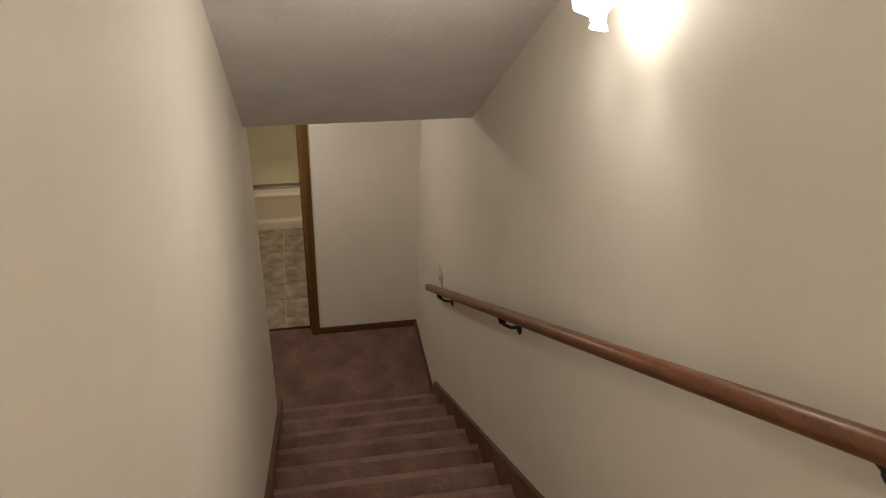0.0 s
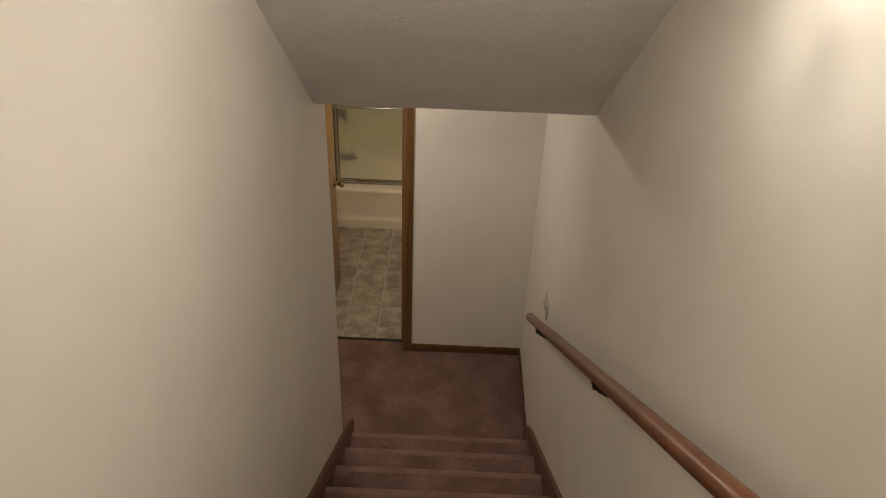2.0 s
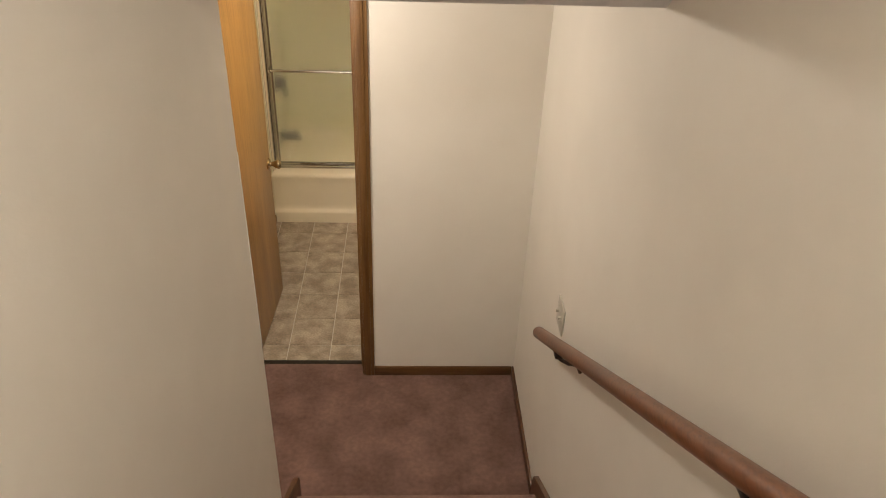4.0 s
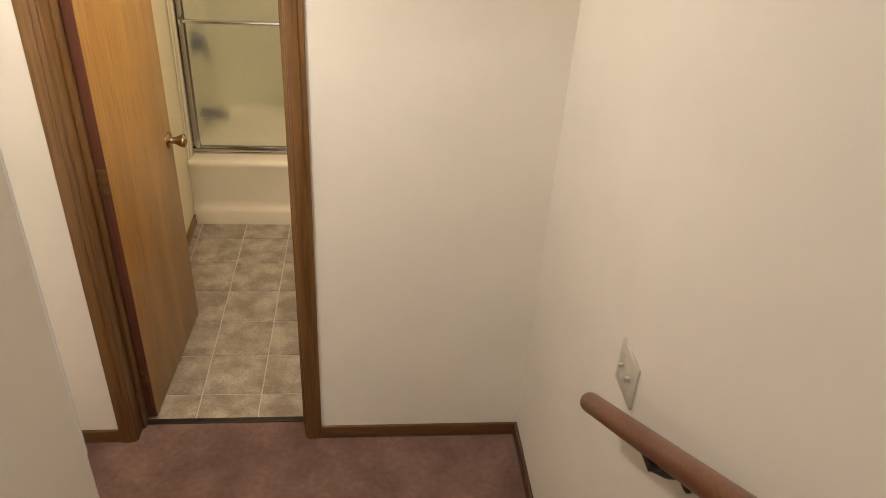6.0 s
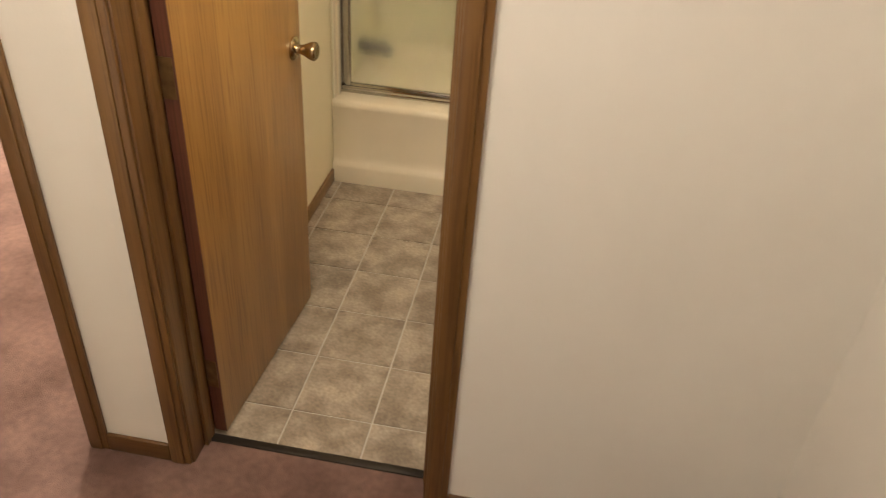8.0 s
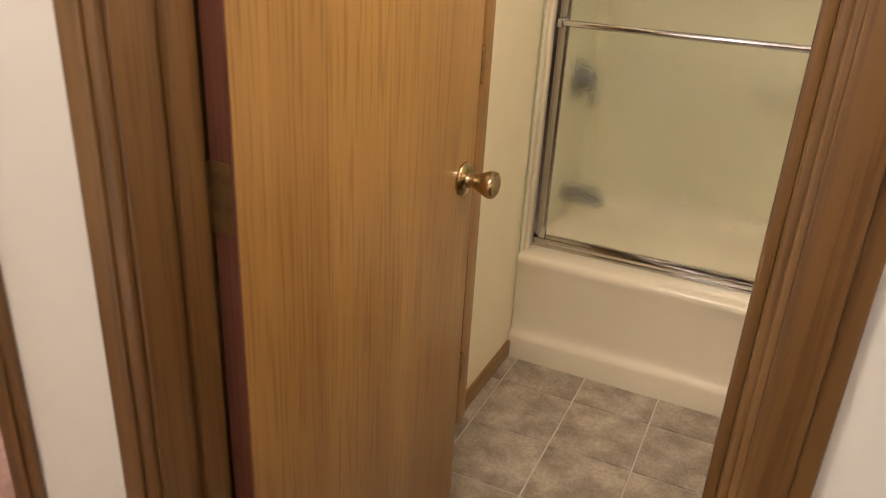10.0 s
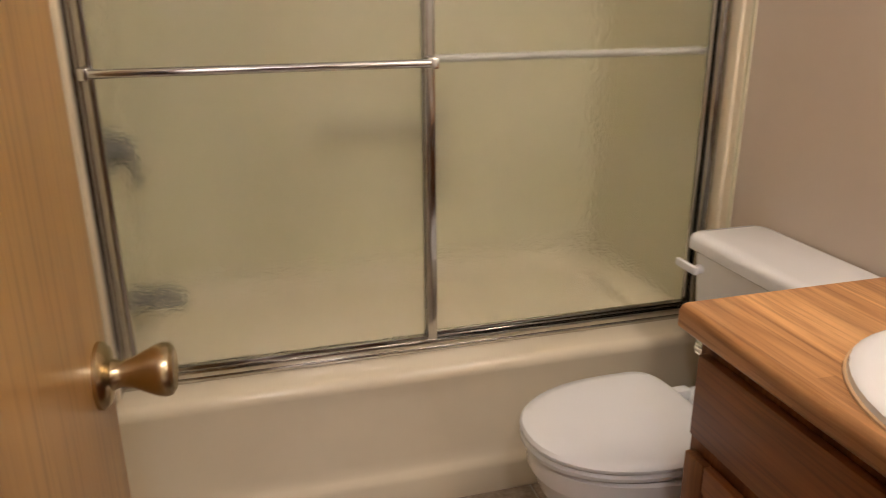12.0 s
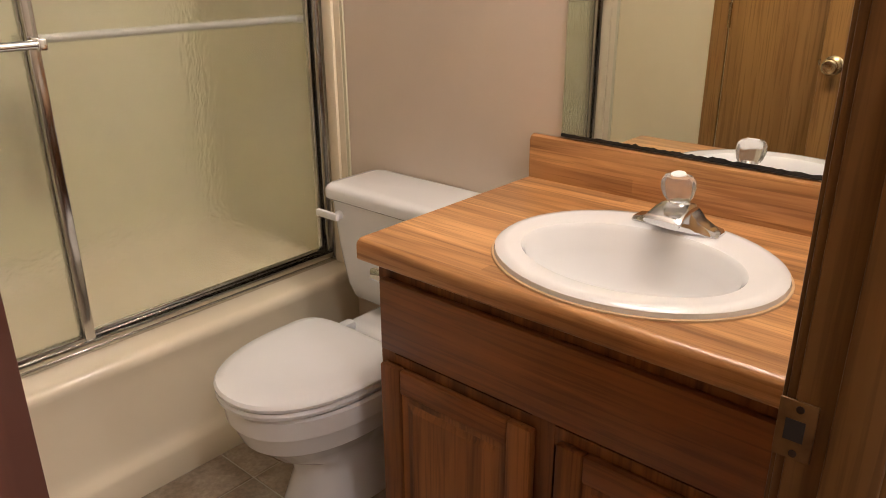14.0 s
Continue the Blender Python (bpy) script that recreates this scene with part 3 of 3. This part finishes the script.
# soap dish and rail on the back wall, plumbing on the end wall
valve = thing("shower_valve", "chrome tub valve with a lever handle behind glass", "tap")
bm = bmesh.new()
turned(bm, [(0, 0.075), (0.006, 0.072), (0.012, 0.04), (0.05, 0.032), (0.06, 0.03)], (x0 + 0.006, 2.0, 0.85), (1, 0, 0), 28)
part("escutcheon", bm, M_DULL, valve)
bm = bmesh.new()
tube(bm, [(x0 + 0.055, 2.0, 0.86), (x0 + 0.065, 1.99, 0.84), (x0 + 0.07, 1.985, 0.76)], 0.011, 12)
part("lever", bm, M_DULL, valve)
spout = thing("tub_spout", "chrome tub spout on the end wall", "tap")
bm = bmesh.new()
loft(bm, [[(x0 + 0.006 + d, 2.0 + r * math.cos(t), 0.45 - dz + r * 0.85 * math.sin(t)) for t in [2 * math.pi * i / 20 for i in range(20)]] for d, r, dz in ((0, 0.034, 0), (0.02, 0.032, 0), (0.09, 0.028, 0.004), (0.13, 0.025, 0.012), (0.145, 0.015, 0.02))])
part("spout", bm, M_DULL, spout)
bm = bmesh.new()
turned(bm, [(0, 0.006), (0.02, 0.006), (0.022, 0.01), (0.03, 0.008)], (x0 + 0.11, 2.0, 0.465), (0, 0, 1), 12)
part("diverter", bm, M_DULL, spout)
over = thing("overflow_plate", "round chrome overflow plate in the tub end", "drain")
bm = bmesh.new()
turned(bm, [(0, 0.035), (0.005, 0.034), (0.009, 0.02)], (x0 + 0.084, 1.96, 0.322), (1, 0, 0.2), 24)
part("plate", bm, M_DULL, over)
part("lever", B(x0 + 0.09, x0 + 0.107, 1.955, 1.965, 0.312, 0.342, bevel=0.002), M_DULL, over)

grab = thing("grab_bar", "L-shaped metal grab bar on the tub back wall", "grab bar")
bm = bmesh.new()
yb = BY1 - 0.06
tube(bm, [(-0.93, BY1 - 0.009, 0.82), (-0.93, yb, 0.82), (-0.75, yb, 0.825), (-0.60, yb, 0.825)], 0.013, 12)
part("rail", bm, M_GRAB, grab)
bm = bmesh.new()
tube(bm, [(-0.58, BY1 - 0.009, 0.89), (-0.58, yb, 0.88), (-0.58, yb, 0.72), (-0.58, yb, 0.58), (-0.58, BY1 - 0.009, 0.57)], 0.016, 12)
part("upright", bm, M_GRAB, grab)

# ---- sliding shower doors ----
SDY, SDT = 1.672, 1.80
frame_thing = thing("shower_door_frame", "polished aluminium frame of the sliding tub doors", "shower door")
bm = bmesh.new()
box(bm, x0 + 0.006, x1 - 0.006, SDY - 0.022, SDY + 0.03, TR + 0.001, TR + 0.014, bevel=0.003)
for y in (SDY - 0.020, SDY + 0.002, SDY + 0.024):
    box(bm, x0 + 0.006, x1 - 0.006, y, y + 0.004, TR + 0.012, TR + 0.03, bevel=0.001)
part("bottom_track", bm, M_ALU, frame_thing)
bm = bmesh.new()
box(bm, x0 + 0.006, x1 - 0.006, SDY - 0.024, SDY + 0.034, SDT, SDT + 0.045, bevel=0.003)
part("top_track", bm, M_ALU, frame_thing)
for xx, s in ((x0 + 0.006, 1), (x1 - 0.006, -1)):
    bm = bmesh.new()
    box(bm, xx, xx + s * 0.012, SDY - 0.024, SDY + 0.032, TR + 0.014, SDT, bevel=0.002)
    box(bm, xx + s * 0.010, xx + s * 0.026, SDY - 0.010, SDY - 0.004, TR + 0.014, SDT, bevel=0.001)
    part("side_jamb", bm, M_ALU, frame_thing)


def panel(xa, xb, y, label, bar):
    """A framed sliding panel of pebbled glass."""
    door = thing("shower_door", label, "shower door", group="sliding tub doors")
    z0, z1, w = TR + 0.02, SDT - 0.005, 0.024
    for a, b in ((xa, xa + w), (xb - w, xb)):
        part("stile", B(a, b, y - 0.008, y + 0.008, z0, z1, bevel=0.003), M_ALU, door)
    part("bottom_rail", B(xa + w, xb - w, y - 0.007, y + 0.007, z0, z0 + 0.022, bevel=0.003), M_ALU, door)
    part("top_rail", B(xa + w, xb - w, y - 0.007, y + 0.007, z1 - 0.03, z1, bevel=0.003), M_ALU, door)
    pane = part("pane", B(xa + w - 0.004, xb - w + 0.004, y - 0.002, y + 0.002, z0 + 0.016, z1 - 0.024), M_GLASS, door, "pebbled frosted glass", False)
    pane.visible_shadow = False
    side = -1 if bar == "front" else 1
    yb = y + side * 0.042
    zb = 1.072
    m = M_CHROME if bar == "front" else M_PALEBAR
    bm = bmesh.new()
    tube(bm, [(xa + 0.004, yb, zb), ((xa + xb) / 2, yb, zb), (xb - 0.004, yb, zb)], 0.0095, 16)
    part("towel_bar", bm, m, door, "chrome towel bar" if bar == "front" else "pale towel bar")
    for xx in (xa + 0.012, xb - 0.012):
        bm = bmesh.new()
        box(bm, xx - 0.009, xx + 0.009, min(y + side * 0.006, yb + side * 0.012), max(y + side * 0.006, yb + side * 0.012), zb - 0.012, zb + 0.012, bevel=0.003)
        part("bar_bracket", bm, M_CHROME, door)
    return door


panel(x0 + 0.03, -0.748, SDY - 0.009, "pebbled glass sliding tub door with chrome towel bar", "front")
panel(-0.774, x1 - 0.02, SDY + 0.013, "pebbled glass sliding tub door with inner towel bar", "back")

# ---- toilet ----
toilet = thing("toilet", "white two-piece toilet with its lid closed", "toilet")
TCY = 1.225
TKY = 1.243
VY1S = 0.932
bm = bmesh.new()
loops = []
for z, s, xf in ((0.36, 0.165, -0.13), (0.372, 0.184, -0.145), (0.41, 0.196, -0.155), (0.52, 0.212, -0.165), (0.645, 0.222, -0.172)):
    loops.append(rounded(xf - 0.008, -0.005, TKY - s, TKY + s, z, 0.03))
loft(bm, loops)
part("tank", bm, M_WHITE, toilet)
bm = bmesh.new()
loops = [rounded(-0.192 + a, 0.0, TKY - 0.236 + a, TKY + 0.236 - a, z, max(0.03 - a * 0.3, 0.01)) for a, z in ((0.006, 0.645), (0.0, 0.650), (0.0, 0.670), (0.004, 0.679), (0.012, 0.685), (0.03, 0.687))]
loft(bm, loops)
part("tank_lid", bm, M_WHITE, toilet)
bm = bmesh.new()
turned(bm, [(0, 0.012), (0.01, 0.012), (0.016, 0.009)], (-0.176, TKY + 0.18, 0.607), (-1, 0, 0), 14)
box(bm, -0.205, -0.192, TKY + 0.165, TKY + 0.246, 0.597, 0.616, bevel=0.004)
part("flush_lever", bm, M_SEAT, toilet, "white flush lever")


def egg(cx, length, width, z, n=44, back=0.42):
    """An elongated bowl outline: a round front towards -x and a squarer back."""
    pts = []
    for i in range(n):
        t = 2 * math.pi * i / n
        c, s = math.cos(t), math.sin(t)
        if c < 0:
            x = -abs(c) ** 0.88 * length * (1 - back)
            y = math.copysign(abs(s) ** 0.92, s) * width
        else:
            x = math.copysign(abs(c) ** (0.42 if back < 0.4 else 0.6), c) * length * back
            y = math.copysign(abs(s) ** (0.55 if back < 0.4 else 0.75), s) * width
        pts.append((cx + x, TCY + y, z))
    return pts


bm = bmesh.new()
bowl = [(0.0, -0.36, 0.36, 0.105), (0.02, -0.36, 0.35, 0.10), (0.10, -0.35, 0.31, 0.09), (0.15, -0.35, 0.32, 0.098), (0.20, -0.38, 0.38, 0.125), (0.26, -0.40, 0.43, 0.152), (0.262, -0.40, 0.437, 0.156), (0.32, -0.41, 0.455, 0.170), (0.322, -0.41, 0.462, 0.174), (0.355, -0.41, 0.468, 0.178), (0.372, -0.41, 0.468, 0.178), (0.378, -0.41, 0.458, 0.172)]
loft(bm, [egg(cx + 0.012, ln, w, z * 0.9 - 0.003) for z, cx, ln, w in bowl])
part("bowl", bm, M_WHITE, toilet)
part("rear_shelf", B(-0.26, -0.03, TCY - 0.12, TCY + 0.12, 0.17, 0.362, bevel=0.03, seg=4), M_WHITE, toilet)
bm = bmesh.new()
loft(bm, [egg(-0.415, 0.383 + a, 0.176 + a, z - 0.038, back=0.30) for a, z in ((-0.008, 0.380), (0.0, 0.384), (0.002, 0.392), (-0.004, 0.398))])
part("seat", bm, M_SEAT, toilet)
bm = bmesh.new()
loft(bm, [egg(-0.415, 0.385 + a, 0.18 + a, z - 0.038, back=0.30) for a, z in ((-0.006, 0.401), (0.0, 0.404), (0.001, 0.411), (-0.006, 0.418), (-0.03, 0.4225), (-0.08, 0.424))])
part("lid", bm, M_SEAT, toilet)
for s in (-0.075, 0.075):
    part("hinge_cap", B(-0.30, -0.262, TCY + s - 0.014, TCY + s + 0.014, 0.352, 0.378, bevel=0.006), M_SEAT, toilet)

holder = thing("paper_holder", "chrome toilet paper holder on the vanity side", "paper holder")
for xx in (-0.485, -0.335):
    bm = bmesh.new()
    box(bm, xx - 0.016, xx + 0.016, VY1S, VY1S + 0.007, 0.645, 0.685, bevel=0.003)
    box(bm, xx - 0.008, xx + 0.008, VY1S + 0.005, VY1S + 0.05, 0.653, 0.677, bevel=0.005)
    part("post", bm, M_CHROME, holder)
bm = bmesh.new()
turned(bm, [(0, 0.006), (0.006, 0.012), (0.126, 0.012), (0.132, 0.006)], (-0.476, VY1S + 0.04, 0.665), (1, 0, 0), 16)
part("roller", bm, M_SEAT, holder, "white plastic roller")

supply = thing("supply_valve", "small chrome water supply valve beside the toilet", "valve")
bm = bmesh.new()
tube(bm, [(BX1, 1.08, 0.18), (-0.06, 1.08, 0.18)], 0.008, 10)
turned(bm, [(0, 0.013), (0.03, 0.013)], (-0.05, 1.08, 0.18), (-1, 0, 0), 14)
part("body", bm, M_CHROME, supply)
bm = bmesh.new()
tube(bm, [(-0.06, 1.08, 0.19), (-0.065, 1.085, 0.27), (-0.075, 1.1, 0.36)], 0.005, 8)
part("hose", bm, M_ALU, supply)

# ---- vanity ----
VY0, VY1, VX, CT = 0.16, 0.932, -0.513, 0.760
vanity = thing("vanity_cabinet", "dark oak vanity cabinet with two panelled doors", "cabinet")
bm = bmesh.new()
box(bm, VX + 0.02, BX1 - 0.002, VY1 - 0.016, VY1, -0.004, CT - 0.034)
box(bm, VX + 0.02, BX1 - 0.002, VY0, VY0 + 0.016, -0.004, CT - 0.034)
box(bm, VX + 0.07, VX + 0.085, VY0 + 0.016, VY1 - 0.016, -0.004, 0.09)
box(bm, VX + 0.02, BX1 - 0.002, VY0 + 0.016, VY1 - 0.016, 0.09, 0.105)
part("carcass", bm, M_CAB, vanity)
bm = bmesh.new()
mid = 0.56
for b in ((VY1 - 0.035, VY1, 0.09, CT - 0.034), (VY0, VY0 + 0.035, 0.09, CT - 0.034), (mid - 0.022, mid + 0.022, 0.105, CT - 0.034)):
    box(bm, VX, VX + 0.02, *b)
for z0, z1 in ((CT - 0.075, CT - 0.034), (0.495, 0.53), (0.09, 0.125)):
    box(bm, VX + 0.0005, VX + 0.0195, VY0 + 0.035, VY1 - 0.035, z0, z1)
part("face_frame", bm, M_CAB, vanity)
part("drawer_front", B(VX - 0.018, VX - 0.001, VY0 + 0.02, VY1 - 0.016, 0.545, 0.688, bevel=0.004), M_CAB_H, vanity, "long oak false drawer front")


def cabinet_door(ya, yb, za, zb):
    """A framed door with mitred rails, bevelled inner edge and a sunk panel."""
    w, xf, xb = 0.05, VX - 0.019, VX - 0.001
    door = part("cabinet_door", B(xf + 0.007, xb - 0.002, ya + w - 0.006, yb - w + 0.006, za + w - 0.006, zb - w + 0.006), M_CAB, vanity)
    for a, b in ((ya, ya + w), (yb - w, yb)):
        part("door_stile", B(xf, xb, a, b, za, zb, bevel=0.004), M_CAB, door)
    for a, b in ((za, za + w), (zb - w, zb)):
        part("door_rail", B(xf + 0.0006, xb, ya + w, yb - w, a, b, bevel=0.004), M_CAB_H, door)
    bm = bmesh.new()
    loft(bm, [[(xf + d, y, z) for y, z in ((ya + w + e, za + w + e), (yb - w - e, za + w + e), (yb - w - e, zb - w - e), (ya + w + e, zb - w - e))] for d, e in ((0.008, 0.012), (0.003, 0.03))])
    part("raised_panel", bm, M_CAB, door, "", False)
    return door


cabinet_door(mid + 0.012, VY1 - 0.012, 0.115, 0.512)
cabinet_door(VY0 + 0.012, mid - 0.035, 0.115, 0.512)

counter = thing("countertop", "oak-patterned laminate vanity countertop with rounded front edge", "countertop")
bm = bmesh.new()
cf, ce = -0.548, 0.952
prof = [(BX1 - 0.002, CT - 0.03), (BX1 - 0.002, CT)]
front = []
r = 0.014
for i in range(7):
    t = radians(90 + 15 * i)
    front.append((cf + r + r * math.cos(t), CT - r + r * math.sin(t)))
for i in range(5):
    t = radians(180 + 22.5 * i)
    front.append((cf + 0.008 + 0.008 * math.cos(t), CT - 0.034 + 0.008 * math.sin(t)))
rings = [(cf + 0.03, CT - 0.042), (cf + 0.03, CT - 0.03)]
sec = prof + front + rings
HX, HY, HA, HB = -0.317, 0.525, 0.192, 0.222
loft(bm, [[(x, y, z) for x, z in sec] for y in (WT + 0.003, ce - 0.006, ce - 0.0015, ce)])
slab = part("slab", bm, M_LAM, counter)
cutter = bmesh.new()
loft(cutter, [oval(HX, HY, HA, HB, CT - 0.2), oval(HX, HY, HA, HB, CT + 0.1)])
bmesh.ops.recalc_face_normals(cutter, faces=cutter.faces)
cme = bpy.data.meshes.new("sink_hole")
cutter.to_mesh(cme)
cutter.free()
cob = new("sink_hole", cme)
mod = slab.modifiers.new("hole", "BOOLEAN")
mod.operation, mod.object, mod.solver = "DIFFERENCE", cob, "EXACT"
bpy.context.view_layer.update()
done = bpy.data.meshes.new_from_object(slab.evaluated_get(bpy.context.evaluated_depsgraph_get()))
slab.modifiers.clear()
slab.data = done
bpy.data.objects.remove(cob)
bm = bmesh.new()
loft(bm, [[(x, y, z) for x, z in ((-0.012, CT - 0.002), (-0.0125, CT + 0.085), (-0.009, CT + 0.094), (0.0, CT + 0.098), (BX1 - 0.002, CT + 0.098), (BX1 - 0.002, CT - 0.002))] for y in (WT + 0.003, ce - 0.004, ce)])
part("backsplash", bm, M_LAM, counter)

sink = thing("sink", "white oval drop-in basin set in the countertop", "sink")
bm = bmesh.new()
loops = []
for d, z in ((-0.004, CT + 0.0005), (0.0, CT + 0.004), (-0.002, CT + 0.011), (-0.010, CT + 0.016), (-0.022, CT + 0.0165)):
    loops.append(oval(HX, HY, HA + 0.022 + d, HB + 0.022 + d, z))
for cx, rx, ry, z in ((HX - 0.022, 0.142, 0.190, CT + 0.0145), (HX - 0.023, 0.135, 0.182, CT + 0.006), (HX - 0.025, 0.127, 0.171, CT - 0.03), (HX - 0.027, 0.112, 0.150, CT - 0.075), (HX - 0.03, 0.085, 0.115, CT - 0.115), (HX - 0.03, 0.04, 0.055, CT - 0.135), (HX - 0.03, 0.021, 0.021, CT - 0.138)):
    loops.append(oval(cx, HY, rx, ry, z))
loft(bm, loops, False, True)
part("basin", bm, M_WHITE, sink)
bm = bmesh.new()
turned(bm, [(0, 0.024), (0.003, 0.023), (0.004, 0.012), (0.002, 0.006)], (HX - 0.03, HY, CT - 0.138), (0, 0, 1), 20)
part("drain", bm, M_CHROME, sink)
bm = bmesh.new()
loft(bm, [oval(HX, HY, HA + 0.0225 + d, HB + 0.0225 + d, z) for d, z in ((0.004, CT + 0.0003), (0.003, CT + 0.003), (-0.004, CT + 0.005))], False, False)
part("caulk_ring", bm, M_CAULK, sink, "aged tan caulk ring")

faucet = thing("faucet", "chrome single-handle faucet with clear acrylic knob", "faucet")
FX, FY, FZ = -0.158, HY, CT + 0.0165
bm = bmesh.new()
wing = ((-0.082, 0.017, 0.005), (-0.078, 0.022, 0.009), (-0.062, 0.022, 0.012), (-0.045, 0.024, 0.020), (-0.03, 0.027, 0.036), (0.0, 0.029, 0.040), (0.03, 0.027, 0.036), (0.045, 0.024, 0.020), (0.062, 0.022, 0.012), (0.078, 0.022, 0.009), (0.082, 0.017, 0.005))
loft(bm, [[(FX + a, FY + dy, FZ + b) for a, b in ((-w, 0), (-w, h * 0.35), (-w * 0.7, h), (w * 0.7, h), (w, h * 0.35), (w, 0))] for dy, w, h in wing])
part("base", bm, M_CHROME, faucet)
bm = bmesh.new()
spine = ((0.01, 0.036, 0.030, 0.010), (-0.02, 0.038, 0.031, 0.010), (-0.045, 0.034, 0.032, 0.008), (-0.06, 0.029, 0.034, 0.007), (-0.068, 0.026, 0.035, 0.006), (-0.071, 0.025, 0.033, 0.004))
loft(bm, [[(FX + dx, FY + w * math.copysign(abs(math.cos(t)) ** 0.5, math.cos(t)), FZ + z + h * math.copysign(abs(math.sin(t)) ** 0.5, math.sin(t))) for t in [2 * math.pi * i / 18 for i in range(18)]] for dx, z, w, h in spine])
part("spout", bm, M_CHROME, faucet)
bm = bmesh.new()
turned(bm, [(0.02, 0.026), (0.045, 0.023), (0.052, 0.015), (0.06, 0.012)], (FX + 0.004, FY, FZ), (-0.22, 0, 1), 20)
part("neck", bm, M_CHROME, faucet)
bm = bmesh.new()
loops = []
ax = Vector((-0.22, 0, 1)).normalized()
for d, r, f in ((0.056, 0.015, 0), (0.06, 0.022, 0.02), (0.07, 0.028, 0.05), (0.085, 0.032, 0.06), (0.098, 0.031, 0.05), (0.106, 0.025, 0.02), (0.108, 0.016, 0)):
    o = Vector((FX + 0.004, FY, FZ)) + ax * (d - 0.006)
    loops.append([o + Vector((math.cos(t), math.sin(t), 0)) * r * 0.95 * (1 + f * math.cos(8 * t)) for t in [2 * math.pi * i / 48 for i in range(48)]])
loft(bm, loops)
acrylic = part("handle", bm, M_CLEAR, faucet, "clear fluted acrylic knob")
bm = bmesh.new()
turned(bm, [(0.1025, 0.0135), (0.1045, 0.0125)], (FX + 0.004, FY, FZ), (-0.22, 0, 1), 20)
part("index_cap", bm, M_SEAT, acrylic, "white round index cap")

# ---- mirror ----
mirror = thing("mirror", "frameless wall mirror with a black desilvered bottom edge", "mirror")
MZ, MY1 = CT + 0.106, 0.878
part("glass", B(BX1 - 0.007, BX1 - 0.002, 0.15, MY1, MZ, 1.75, bevel=0.0008), M_MIRROR, mirror, "", False)
bm = bmesh.new()
n = 90
bottom = [bm.verts.new((BX1 - 0.0082, 0.15 + (MY1 - 0.15) * i / n, MZ - 0.004)) for i in range(n + 1)]
top = []
for i in range(n + 1):
    y = 0.15 + (MY1 - 0.15) * i / n
    h = 0.002 + 0.005 * abs(noise.noise((y * 30, 0.3, 0))) + 0.006 * max(0, noise.noise((y * 75, 2.0, 0)))
    top.append(bm.verts.new((BX1 - 0.0082, y, MZ + h)))
back = [bm.verts.new((BX1 - 0.0015, v.co.y, v.co.z)) for v in bottom]
for i in range(n):
    bm.faces.new((bottom[i], bottom[i + 1], top[i + 1], top[i]))
    bm.faces.new((back[i], back[i + 1], bottom[i + 1], bottom[i]))
part("desilvered_edge", bm, M_NEARBLACK, mirror, "ragged black desilvered edge", False)

# ---- vanity light over the mirror ----
vlight = thing("vanity_light", "bathroom light strip above the mirror", "wall lamp")
part("bar", B(BX1 - 0.03, BX1 - 0.001, 0.25, 0.80, 1.93, 2.03, bevel=0.005), M_CHROME, vlight)
for y in (0.34, 0.525, 0.71):
    bm = bmesh.new()
    turned(bm, [(0, 0.015), (0.02, 0.018), (0.035, 0.038), (0.065, 0.047), (0.095, 0.038), (0.11, 0.012)], (BX1 - 0.03, y, 1.98), (-1, 0, 0), 24)
    part("globe_bulb", bm, M_DOME, vlight, "glowing globe bulb")
    pt = bpy.data.lights.new("vanity_bulb", "POINT")
    pt.energy, pt.shadow_soft_size, pt.color = E_BATH / 3, 0.05, BATH_WARM
    ob = new("vanity_bulb", pt)
    ob.location = (BX1 - 0.2, y, 1.98)

# ---- floor tiles ----
PX, PY, GX, GY = 0.233, 0.234, -1.228, 0.236
me_cache = {}


def tile(xa, xb, ya, yb):
    key = (round(xb - xa, 4), round(yb - ya, 4))
    if key not in me_cache:
        w, h = key
        bm = bmesh.new()
        loft(bm, [[(sx * (w / 2 - e), sy * (h / 2 - e), z) for sx, sy in ((-1, -1), (1, -1), (1, 1), (-1, 1))] for e, z in ((0.0022, -0.004), (0.0028, -0.0007), (0.005, 0.0))], False, True)
        bmesh.ops.recalc_face_normals(bm, faces=bm.faces)
        me = bpy.data.meshes.new("tile")
        bm.to_mesh(me)
        bm.free()
        me.materials.append(M_TILE)
        me_cache[key] = me
    ob = new("tile", me_cache[key])
    ob.location = ((xa + xb) / 2, (ya + yb) / 2, -0.0025)
    ob.parent = floor_bath
    return ob


fx0, fx1, fy0, fy1 = BX0 + 0.002, BX1 - 0.002, WT - 0.03, TY - 0.001
for i in range(-2, 7):
    for j in range(-1, 7):
        xa, xb = max(GX + PX * i, fx0), min(GX + PX * (i + 1), fx1)
        ya, yb = max(GY + PY * j, fy0), min(GY + PY * (j + 1), fy1)
        if xb - xa > 0.012 and yb - ya > 0.012:
            tile(xa, xb, ya, yb)
